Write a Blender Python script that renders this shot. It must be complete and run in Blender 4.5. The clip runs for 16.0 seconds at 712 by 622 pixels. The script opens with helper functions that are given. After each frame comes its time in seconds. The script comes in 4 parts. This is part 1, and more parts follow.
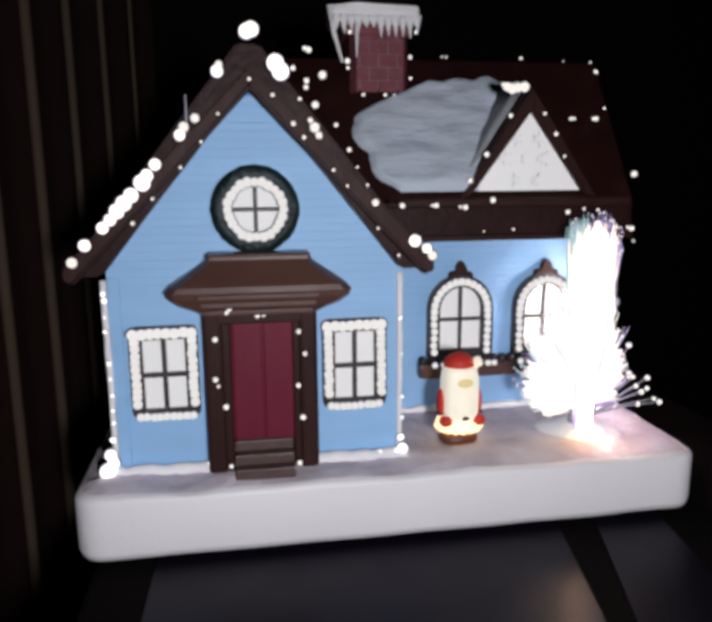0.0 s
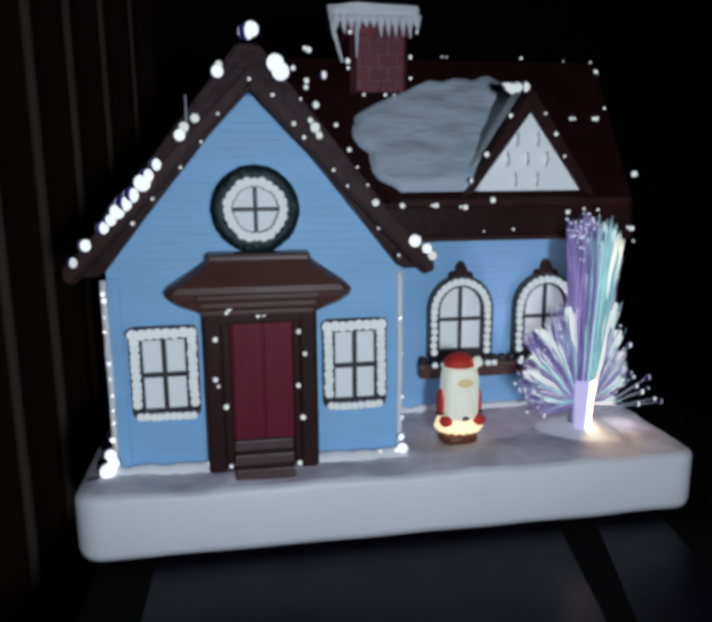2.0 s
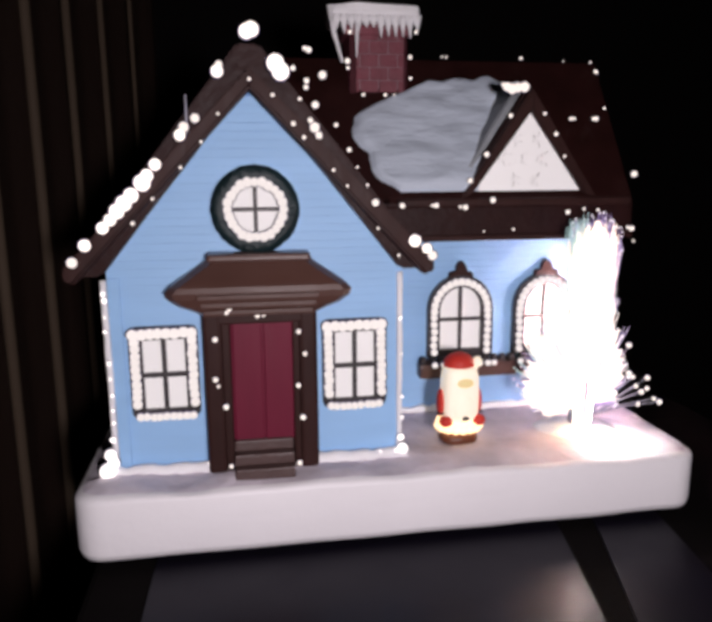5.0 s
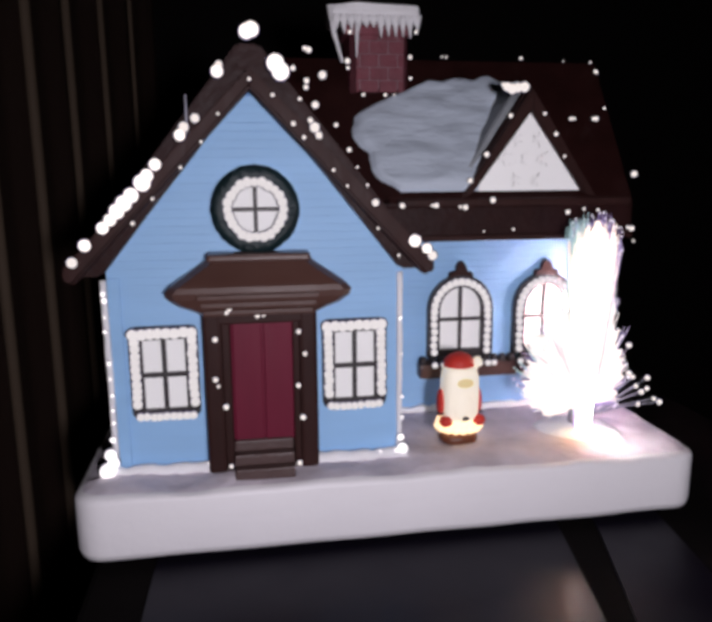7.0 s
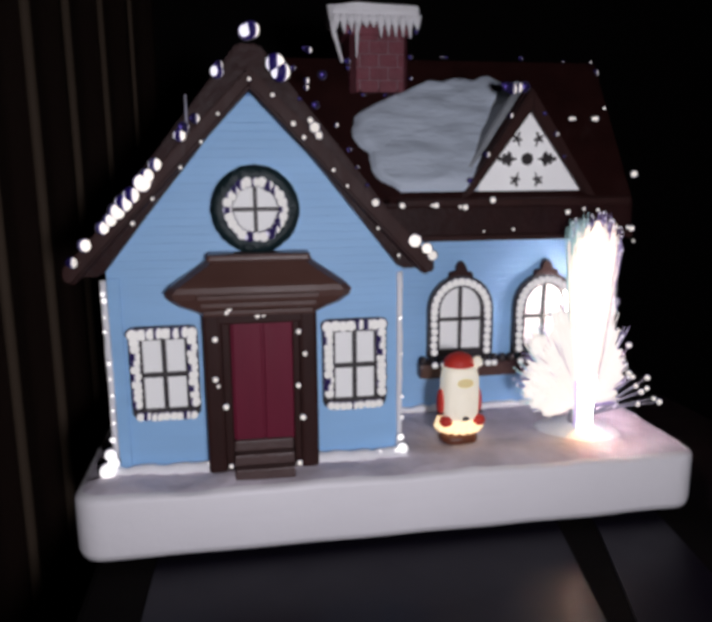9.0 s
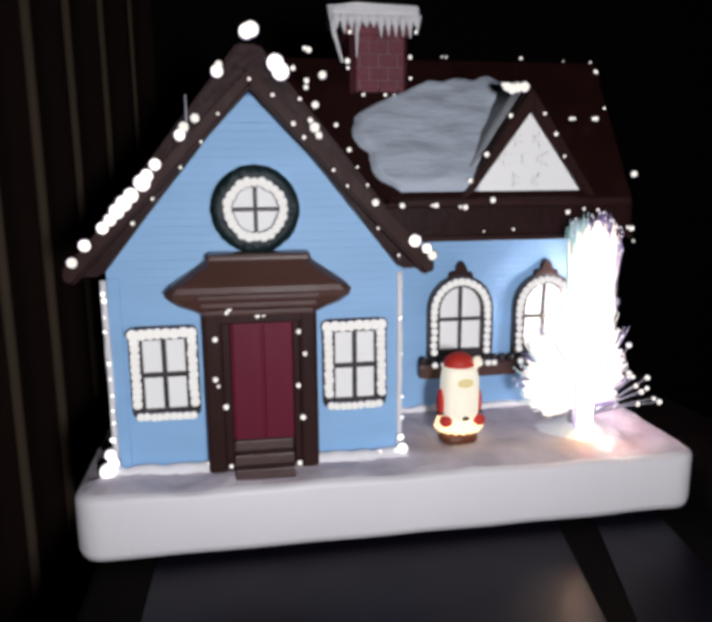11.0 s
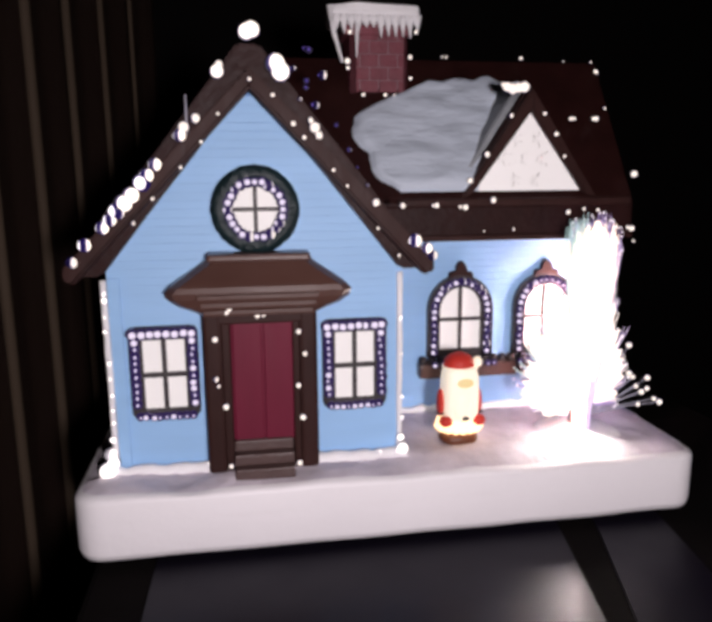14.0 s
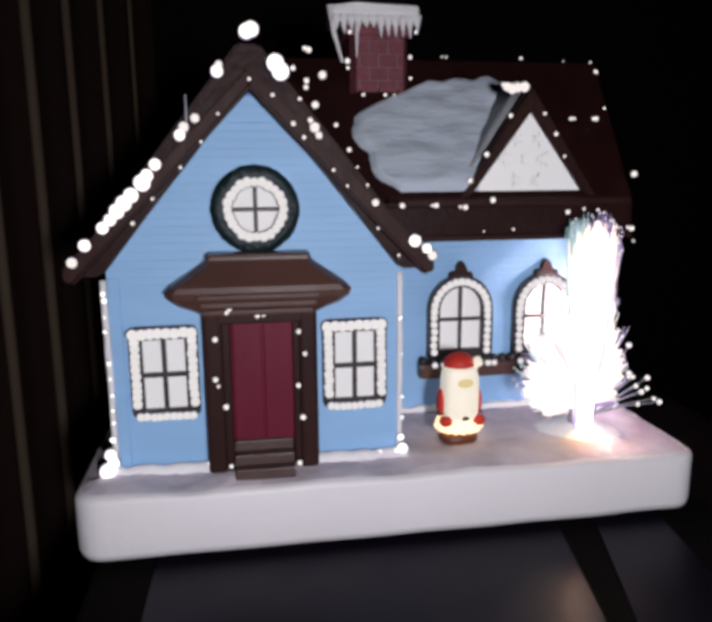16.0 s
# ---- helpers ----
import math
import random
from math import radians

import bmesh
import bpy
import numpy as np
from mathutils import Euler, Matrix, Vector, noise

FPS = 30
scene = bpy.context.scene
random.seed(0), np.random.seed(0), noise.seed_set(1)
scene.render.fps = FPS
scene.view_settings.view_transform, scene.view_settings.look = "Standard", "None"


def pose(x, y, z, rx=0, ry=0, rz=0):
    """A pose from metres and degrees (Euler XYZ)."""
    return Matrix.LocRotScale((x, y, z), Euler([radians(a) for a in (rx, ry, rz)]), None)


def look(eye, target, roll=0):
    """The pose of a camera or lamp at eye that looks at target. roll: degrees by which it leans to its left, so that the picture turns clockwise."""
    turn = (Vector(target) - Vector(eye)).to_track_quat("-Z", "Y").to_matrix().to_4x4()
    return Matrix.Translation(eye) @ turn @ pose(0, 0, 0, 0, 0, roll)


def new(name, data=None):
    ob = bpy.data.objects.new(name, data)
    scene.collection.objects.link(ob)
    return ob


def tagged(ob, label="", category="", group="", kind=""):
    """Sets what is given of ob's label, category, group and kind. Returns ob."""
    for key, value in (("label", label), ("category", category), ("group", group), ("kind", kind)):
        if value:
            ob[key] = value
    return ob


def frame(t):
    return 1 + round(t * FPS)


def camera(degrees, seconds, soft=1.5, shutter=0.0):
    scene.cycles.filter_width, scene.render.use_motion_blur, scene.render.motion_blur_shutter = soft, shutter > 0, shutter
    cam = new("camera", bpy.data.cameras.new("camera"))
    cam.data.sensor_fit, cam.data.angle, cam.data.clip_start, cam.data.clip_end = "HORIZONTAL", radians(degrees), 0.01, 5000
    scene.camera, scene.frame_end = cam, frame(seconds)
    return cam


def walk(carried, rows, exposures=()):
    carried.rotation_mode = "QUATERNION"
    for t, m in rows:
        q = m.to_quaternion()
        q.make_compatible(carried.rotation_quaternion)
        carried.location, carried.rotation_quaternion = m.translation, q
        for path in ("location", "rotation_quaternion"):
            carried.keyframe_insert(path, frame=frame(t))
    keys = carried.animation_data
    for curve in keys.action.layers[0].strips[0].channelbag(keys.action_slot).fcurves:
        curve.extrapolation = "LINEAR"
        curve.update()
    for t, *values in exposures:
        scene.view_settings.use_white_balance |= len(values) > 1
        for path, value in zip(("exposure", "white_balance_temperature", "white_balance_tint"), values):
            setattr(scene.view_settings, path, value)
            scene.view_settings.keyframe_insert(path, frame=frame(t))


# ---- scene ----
# The ornament is laid out in units of its base's width; U is that width in metres.
U = 0.32
cam = camera(54.45, 16.0, soft=4.2)
EYE = Vector((0.2596, -0.9939, 0.4574)) * U
AIM = EYE + Vector((0.1585, 0.9679, -0.1955))
STAND = look(EYE, AIM, -0.41)
EXPOSE = [
    (0.0, 0.0, 6500, 8), (1.0, 0.16, 6600, 5), (1.5, 0.0, 6500, 3), (1.75, -0.18, 6150, 2), (2.0, -0.5, 5600, -2), (2.5, 0.0, 6450, 5), (3.0, 0.1, 6750, 9), (3.5, 0.18, 6900, 10), (4.0, 0.3, 7100, 13),
    (4.6, 0.2, 7000, 18), (6.3, 0.0, 6600, 16), (7.0, -0.12, 6500, 16), (7.5, -0.24, 6350, 6), (8.0, -0.06, 6400, 2), (9.0, -0.34, 6400, 12), (10.0, 0.0, 6500, 12), (11.5, 0.06, 6500, 5), (11.8, -0.2, 6150, 2),
    (12.0, -0.5, 5600, -2), (12.5, 0.0, 6450, 5), (13.0, 0.1, 6750, 9), (13.5, 0.18, 6900, 10), (14.0, 0.22, 7000, 18), (14.5, 0.14, 7250, 22), (15.0, -0.04, 7500, 31), (15.5, 0.0, 7150, 23), (16.0, -0.05, 6500, 11)]
walk(cam, [(0.0, STAND), (16.0, STAND)], EXPOSE)

# ---- world and lamp ----
world = bpy.data.worlds.new("night_room")
scene.world = world
world.use_nodes = True
world.node_tree.nodes["Background"].inputs[0].default_value = (0.03, 0.022, 0.02, 1)
world.node_tree.nodes["Background"].inputs[1].default_value = 0.02

# unseen lamp added behind the camera to light the cottage front evenly
front_lamp = new("unseen_front_lamp", bpy.data.lights.new("unseen_front_lamp", "AREA"))
front_lamp.data.shape, front_lamp.data.size = "DISK", 0.03
front_lamp.data.energy, front_lamp.data.color = 1.68, (0.985, 0.945, 1.0)
front_lamp.matrix_world = look(EYE + Vector((0.045, -0.13, -0.01)), Vector((0.5, 0.05, 0.1)) * U)


# ---- materials ----
def shader(name, color, rough=0.6, vary=0.15, scale=60.0, bump=0.15, fine=400.0, metal=0.0, glow=None, power=0.0, coat=0.0, stretch=(1, 1, 1), spec=0.5):
    m = bpy.data.materials.new(name)
    m.use_nodes = True
    n, l = m.node_tree.nodes, m.node_tree.links
    b = n["Principled BSDF"]
    b.inputs["Roughness"].default_value = rough
    b.inputs["Metallic"].default_value = metal
    b.inputs["Coat Weight"].default_value = coat
    b.inputs["Specular IOR Level"].default_value = spec
    co = n.new("ShaderNodeTexCoord")
    mp = n.new("ShaderNodeMapping")
    mp.inputs["Scale"].default_value = stretch
    l.new(co.outputs["Object"], mp.inputs["Vector"])
    big = n.new("ShaderNodeTexNoise")
    big.inputs["Scale"].default_value, big.inputs["Detail"].default_value = scale, 5
    l.new(mp.outputs[0], big.inputs["Vector"])
    ramp = n.new("ShaderNodeMixRGB")
    ramp.inputs[1].default_value = (*[max(0, c * (1 - vary)) for c in color], 1)
    ramp.inputs[2].default_value = (*[min(1, c * (1 + vary)) for c in color], 1)
    l.new(big.outputs[0], ramp.inputs[0])
    l.new(ramp.outputs[0], b.inputs["Base Color"])
    small = n.new("ShaderNodeTexNoise")
    small.inputs["Scale"].default_value, small.inputs["Detail"].default_value = fine, 4
    l.new(mp.outputs[0], small.inputs["Vector"])
    add = n.new("ShaderNodeMath")
    add.operation = "ADD"
    l.new(big.outputs[0], add.inputs[0])
    l.new(small.outputs[0], add.inputs[1])
    bp = n.new("ShaderNodeBump")
    bp.inputs["Strength"].default_value, bp.inputs["Distance"].default_value = bump, 0.002
    l.new(add.outputs[0], bp.inputs["Height"])
    l.new(bp.outputs[0], b.inputs["Normal"])
    rr = n.new("ShaderNodeMapRange")
    rr.inputs[3].default_value, rr.inputs[4].default_value = max(0.02, rough - 0.1), min(1, rough + 0.12)
    l.new(small.outputs[0], rr.inputs[0])
    l.new(rr.outputs[0], b.inputs["Roughness"])
    if glow:
        b.inputs["Emission Color"].default_value = (*glow, 1)
        b.inputs["Emission Strength"].default_value = power
    return m


def bead_shader(name, white, strong, violet, weak, spot, body=(0.012, 0.01, 0.02), point=(0.85, 0.8, 1.0), glint=0.55):
    """A light bead: one side glows strongly, the other only faintly with a small bright point."""
    m = bpy.data.materials.new(name)
    m.use_nodes = True
    n, l = m.node_tree.nodes, m.node_tree.links
    b = n["Principled BSDF"]
    b.inputs["Base Color"].default_value = (*body, 1)
    b.inputs["Roughness"].default_value = 0.5
    b.inputs["Specular IOR Level"].default_value = 0.15
    co = n.new("ShaderNodeTexCoord")
    sp = n.new("ShaderNodeSeparateXYZ")
    l.new(co.outputs["Generated"], sp.inputs[0])
    hue = n.new("ShaderNodeValToRGB")
    pw = n.new("ShaderNodeValToRGB")
    high, low, tip = 1.0, weak / strong, min(1, glint / strong)
    for node, stops in ((hue, (white, white, violet, violet, point)), (pw, ((high,) * 3, (high,) * 3, (low,) * 3, (low,) * 3, (tip,) * 3))):
        ramp = node.color_ramp
        ramp.elements[0].position, ramp.elements[1].position = 0.0, 1 - spot
        ramp.elements[0].color, ramp.elements[1].color = (*stops[0], 1), (*stops[4], 1)
        for at, c in ((0.30, stops[1]), (0.42, stops[2]), (0.97 - spot, stops[3])):
            ramp.elements.new(at).color = (*c, 1)
    mul = n.new("ShaderNodeMath")
    mul.operation = "MULTIPLY"
    mul.inputs[1].default_value = strong
    l.new(sp.outputs[1], hue.inputs[0])
    l.new(sp.outputs[1], pw.inputs[0])
    l.new(pw.outputs[0], mul.inputs[0])
    l.new(hue.outputs[0], b.inputs["Emission Color"])
    l.new(mul.outputs[0], b.inputs["Emission Strength"])
    return m


M_WALL = shader("blue_paint", (0.275, 0.51, 0.81), 0.55, 0.12, 45, 0.06, 500, stretch=(0.3, 1, 2.2))
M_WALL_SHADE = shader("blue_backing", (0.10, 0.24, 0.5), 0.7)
M_SNOW = shader("snow_paint", (0.88, 0.88, 0.90), 0.75, 0.08, 35, 0.55, 260)
M_BASE = shader("white_resin", (0.80, 0.79, 0.82), 0.5, 0.05, 18, 0.12, 180)
# grazing shade, blotches and violet glow of the base top put into colour
M_GROUND = shader("shaded_top_snow", (0.62, 0.57, 0.68), 0.8, 0.6, 34, 0.9, 110)
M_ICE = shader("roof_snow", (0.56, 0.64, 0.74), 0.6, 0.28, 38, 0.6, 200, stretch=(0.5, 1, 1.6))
# darker than the roof snow: the flank's shade is put into this grey
M_FLANK_SHADE = shader("shaded_flank_snow", (0.24, 0.26, 0.28), 0.6, 0.45, 40, 0.5, 200)
M_ROOF = shader("brown_roof", (0.021, 0.006, 0.0054), 0.5, 0.5, 60, 0.2, 300, spec=0.16)
M_TRIM = shader("brown_trim", (0.032, 0.0125, 0.0108), 0.5, 0.5, 70, 0.14, 260, stretch=(1, 1, 0.35), spec=0.14)
M_HOOD = shader("hood_wood", (0.080, 0.038, 0.030), 0.32, 0.25, 55, 0.025, 220, stretch=(0.35, 1, 1), spec=0.35)
M_STEP = shader("grey_brown_step", (0.072, 0.040, 0.037), 0.5, 0.3, 80, 0.3)
M_DOOR = shader("crimson_door", (0.132, 0.009, 0.028), 0.5, 0.25, 60, 0.12, 300, stretch=(1, 1, 0.2), spec=0.2)
M_GREEN = shader("dark_wreath", (0.006, 0.018, 0.021), 0.35, 0.6, 90, 0.8, 350, spec=0.4)
M_FRAME = shader("dark_frame", (0.018, 0.013, 0.014), 0.45, 0.4, 90, 0.3)
M_PANE = shader("lit_pane", (0.6, 0.6, 0.6), 0.6, 0.05, 30, 0.02, glow=(1.0, 0.99, 1.0), power=0.29, spec=0.12)
M_GABLE = shader("lit_gable", (0.6, 0.6, 0.6), 0.4, 0.05, 30, 0.02, glow=(1.0, 0.98, 1.0), power=0.34)
M_BRICK = shader("red_brick", (0.18, 0.038, 0.055), 0.6, 0.35, 90, 0.5)
# brick red darkened: shade of the chimney's sides put into colour
M_CORNER_SHADE = shader("shaded_corner_brick", (0.055, 0.012, 0.017), 0.6, 0.4, 90, 0.4, spec=0.12)
M_JOINT = shader("mortar", (0.27, 0.17, 0.19), 0.8, 0.2)
M_RED = shader("red_felt", (0.55, 0.03, 0.02), 0.6, 0.15, 80, 0.2, glow=(1.0, 0.08, 0.03), power=0.04)
M_CREAM = shader("lit_cream", (0.7, 0.65, 0.55), 0.5, 0.08, 60, 0.2, glow=(1.0, 0.92, 0.74), power=0.46)
M_FACE = shader("lit_face", (0.6, 0.5, 0.3), 0.5, 0.08, 60, 0.2, glow=(0.95, 0.80, 0.28), power=0.34)
M_HEM = shader("lit_hem", (0.7, 0.62, 0.45), 0.5, 0.08, 60, 0.2, glow=(1.0, 0.70, 0.38), power=1.45)
M_BOOT = shader("brown_boot", (0.12, 0.035, 0.015), 0.4, 0.2)
M_WIRE = shader("foot_and_shield_black", (0.02, 0.016, 0.018), 0.5, 0.2)
M_SIDE_WHITE = shader("lit_side_fibres", (0.3, 0.3, 0.3), 0.4, 0.1, glow=(1.0, 0.90, 0.82), power=1.0)
M_FIBRE = shader("clear_fibre", (0.35, 0.35, 0.42), 0.2, 0.1, coat=0.5)
M_GLASS = shader("black_gloss_panel", (0.005, 0.004, 0.008), 0.36, 0.3, 12, 0.01, 60, spec=0.17)
M_GLASS.node_tree.nodes["Principled BSDF"].inputs["Specular Tint"].default_value = (0.82, 0.78, 1.0, 1)
M_WOOD = shader("dark_table_wood", (0.005, 0.004, 0.004), 0.9, 0.4, 8, 0.15, 120, stretch=(0.2, 1, 1), spec=0.04)
M_CURTAIN = shader("brown_curtain", (0.042, 0.021, 0.014), 0.9, 0.25, 6, 0.3, 300, stretch=(1, 1, 0.1))
# lighter curtain brown: light on the fold ridges put into colour
M_RIDGE_LIGHT = shader("lit_ridge_tan", (0.14, 0.098, 0.066), 0.8, 0.3, 6, 0.3, 300, stretch=(1, 1, 0.1))
M_ROOM = shader("dark_room_paint", (0.006, 0.004, 0.004), 0.9, 0.2, 3, 0.1)
M_BEAD = bead_shader("light_bead", (1.0, 0.93, 0.86), 1.0, (0.06, 0.0, 0.8), 0.03, 0.03, point=(0.35, 0.25, 1.0))
M_BEAD_WIN = bead_shader("window_bead", (1.0, 0.96, 0.94), 0.8, (0.16, 0.06, 0.75), 0.07, 0.09, glint=0.9)
M_BEAD_VIO = bead_shader("violet_window_bead", (1.0, 0.96, 0.94), 0.8, (0.16, 0.06, 0.75), 0.07, 0.03, glint=0.8)
M_BEAD_TOP = bead_shader("window_top_bead", (1.0, 0.96, 0.94), 0.85, (0.25, 0.15, 0.75), 0.08, 0.10, glint=0.9)
M_BEAD_SNOW = bead_shader("snow_bead", (1.0, 0.95, 0.9), 1.3, (0.7, 0.7, 1.0), 0.03, 0.02, body=(0.7, 0.7, 0.74))
M_BEAD_BIG = bead_shader("large_bead", (1.0, 0.93, 0.84), 1.5, (0.06, 0.0, 0.8), 0.08, 0.16, point=(0.95, 0.92, 1.0), glint=1.4)
M_TUFT_WHITE = shader("lit_fibres", (0.3, 0.3, 0.3), 0.4, 0.1, glow=(1.0, 0.80, 0.62), power=1.9)
# strong glow for hidden tufts added to brighten the wing wall
M_WALL_FILL = shader("hidden_wall_fill", (0.6, 0.6, 0.6), 0.4, 0.1, glow=(1.0, 0.92, 0.86), power=26.0)
M_TUFT_VIOLET = shader("violet_fibres", (0.09, 0.07, 0.15), 0.3, 0.3, 120, 0.4, 400, glow=(0.42, 0.28, 0.95), power=0.16, stretch=(1, 1, 0.15))


# ---- building helpers ----
def thing(name, at, label, category, group="", kind=""):
    ob = new(name)
    ob.location = Vector(at) * U
    ob.empty_display_size = 0.01
    return tagged(ob, label, category, group, kind)


def root(ob):
    while ob.parent:
        ob = ob.parent
    return ob


def part(name, bm, material, parent=None, label="", smooth=False):
    """Links a bmesh, drawn in base widths, as one mesh under parent."""
    off = root(parent).location if parent else Vector()
    for v in bm.verts:
        v.co = v.co * U - off
    bmesh.ops.recalc_face_normals(bm, faces=bm.faces[:])
    me = bpy.data.meshes.new(name)
    bm.to_mesh(me)
    bm.free()
    for m in material if isinstance(material, (list, tuple)) else [material]:
        me.materials.append(m)
    if smooth:
        me.shade_smooth()
    ob = new(name, me)
    ob.parent = parent
    if label:
        ob["label"] = label
    return ob


def box(bm, x0, x1, y0, y1, z0, z1, bevel=0.0):
    made = bmesh.ops.create_cube(bm, size=1.0)["verts"]
    for v in made:
        v.co = Vector((x0 + (v.co.x + 0.5) * (x1 - x0), y0 + (v.co.y + 0.5) * (y1 - y0), z0 + (v.co.z + 0.5) * (z1 - z0)))
    if bevel:
        edges = {e for v in made for e in v.link_edges}
        bmesh.ops.bevel(bm, geom=list(edges), offset=bevel, segments=2, profile=0.6, affect="EDGES")
    return bm


def boxed(*a):
    return box(bmesh.new(), *a)


def corners(x0, x1, z0, z1, r):
    """Outline of a rectangle with rounded corners."""
    return [(cx + r * math.cos(radians(a0 + 18 * k)), cz + r * math.sin(radians(a0 + 18 * k))) for cx, cz, a0 in ((x1 - r, z1 - r, 0), (x0 + r, z1 - r, 90), (x0 + r, z0 + r, 180), (x1 - r, z0 + r, 270)) for k in range(6)]


def prism(bm, outline, y0, y1):
    """A solid with that outline in x and z, from y0 to y1."""
    front = [bm.verts.new((x, y0, z)) for x, z in outline]
    back = [bm.verts.new((x, y1, z)) for x, z in outline]
    k = len(outline)
    bm.faces.new(front)
    bm.faces.new(back[::-1])
    for i in range(k):
        bm.faces.new((front[i], back[i], back[(i + 1) % k], front[(i + 1) % k]))
    return bm


def ring(bm, cx, cz, r0, r1, y0, y1, seg=48, wobble=0.0):
    rows = []
    for r, y in ((r0, y1), (r0, y0 + 0.003), ((r0 + r1) / 2, y0), (r1, y0 + 0.003), (r1, y1)):
        row = []
        for i in range(seg):
            a = 2 * math.pi * i / seg
            w = 1 + wobble * noise.noise(Vector((math.cos(a) * 7, math.sin(a) * 7, y * 300 + r * 90)))
            row.append(bm.verts.new((cx + r * w * math.cos(a), y, cz + r * w * math.sin(a))))
        rows.append(row)
    for a, b in zip(rows, rows[1:]):
        for i in range(seg):
            bm.faces.new((a[i], a[(i + 1) % seg], b[(i + 1) % seg], b[i]))
    return bm


def tube(bm, points, radii, seg=6, slot=0):
    rows = []
    for i, p in enumerate(points):
        p = Vector(p)
        way = (Vector(points[min(i + 1, len(points) - 1)]) - Vector(points[max(i - 1, 0)])).normalized()
        side = way.orthogonal().normalized()
        up = way.cross(side)
        rows.append([bm.verts.new(p + radii[i] * (math.cos(2 * math.pi * k / seg) * side + math.sin(2 * math.pi * k / seg) * up)) for k in range(seg)])
    for a, b in zip(rows, rows[1:]):
        for k in range(seg):
            bm.faces.new((a[k], a[(k + 1) % seg], b[(k + 1) % seg], b[k])).material_index = slot
    bm.faces.new(rows[0][::-1]).material_index = slot
    bm.faces.new(rows[-1]).material_index = slot
    return bm


def ball(bm, c, r, slot=0, u=16, v=10):
    m = Matrix.Translation(c) @ Matrix.Diagonal((*r, 1))
    made = bmesh.ops.create_uvsphere(bm, u_segments=u, v_segments=v, radius=1, matrix=m)["verts"]
    for f in {f for w in made for f in w.link_faces}:
        f.material_index = slot
        f.smooth = True
    return bm


def bumpy(bm, amount, scale):
    for v in bm.verts:
        v.co += Vector((noise.noise(v.co * scale), noise.noise(v.co * scale + Vector((9, 3, 1))), noise.noise(v.co * scale + Vector((4, 7, 2))))) * amount
    return bm


# ---- room ----
DROP = 0.119
Z0 = -DROP * U - 0.75


def slab(name, x0, x1, y0, y1, z0, z1, mat, label, category):
    bm = bmesh.new()
    box(bm, x0 / U, x1 / U, y0 / U, y1 / U, z0 / U, z1 / U)
    return tagged(part(name, bm, mat), label, category, kind="structure")


slab("floor", -2.2, 2.6, -2.2, 1.5, Z0 - 0.1, Z0, M_ROOM, "dark floor of the unlit room", "floor")
slab("wall_back", -2.2, 2.6, 1.4, 1.5, Z0, Z0 + 2.6, M_ROOM, "dark painted wall behind the curtain", "wall")
slab("wall_left", -2.3, -2.2, -2.2, 1.5, Z0, Z0 + 2.6, M_ROOM, "dark painted room wall", "wall")
slab("wall_right", 2.6, 2.7, -2.2, 1.5, Z0, Z0 + 2.6, M_ROOM, "dark painted room wall", "wall")
slab("wall_front", -2.2, 2.6, -2.3, -2.2, Z0, Z0 + 2.6, M_ROOM, "dark painted room wall", "wall")
slab("ceiling", -2.3, 2.7, -2.3, 1.5, Z0 + 2.6, Z0 + 2.7, M_ROOM, "dark ceiling of the unlit room", "ceiling")


def build_curtain():
    """A side curtain that runs away from the viewer, with narrow ridges between deep folds."""
    bm = bmesh.new()
    rows = []
    along, out = Vector((0.358, 0.934, 0)), Vector((0.934, -0.358, 0))
    start = Vector((-0.455, 1.6, 0))
    for zz in (Z0 / U + 0.05, -1.0, 0.0, 1.0, 2.0, 3.6):
        row = []
        for i in range(401):
            s = -0.9 + 1.95 * i / 400
            ph = (s + 0.02 * noise.noise(Vector((s * 3, zz * 0.4, 3)))) / 0.232
            f = ph - math.floor(ph + 0.5)
            ridge = math.exp(-(f / 0.14) ** 2) * (0.8 + 0.3 * noise.noise(Vector((math.floor(ph + 0.5) * 1.7, 0, 8))))
            p = start + along * s + out * (0.07 * ridge - 0.035)
            row.append(bm.verts.new((p.x, p.y, zz)))
        rows.append(row)
    for a, b in zip(rows, rows[1:]):
        for i in range(400):
            bm.faces.new((a[i], a[i + 1], b[i + 1], b[i]))
    bmesh.ops.solidify(bm, geom=bm.faces[:], thickness=0.006)
    t = thing("curtain", (-0.3, 2.0, Z0 / U + 0.05), "dark brown curtain in deep folds, lighter strips for the lit ridges", "curtain")
    part("cloth", bm, M_CURTAIN, t, smooth=True)
    # strips added along the ridges, their light painted in
    for k in range(-3, 4):
        p = start + along * (0.232 * k + 0.01) + out * 0.03
        pts = [(p.x, p.y, zz) for zz in (Z0 / U + 0.05, -1.0, 0.0, 1.0, 2.0, 3.6)]
        part("ridge_highlight", tube(bmesh.new(), pts, [0.019 - 0.003 * max(0, k)] * 6, 8), M_RIDGE_LIGHT, t, "lighter strip for a lit fold ridge", True)


build_curtain()


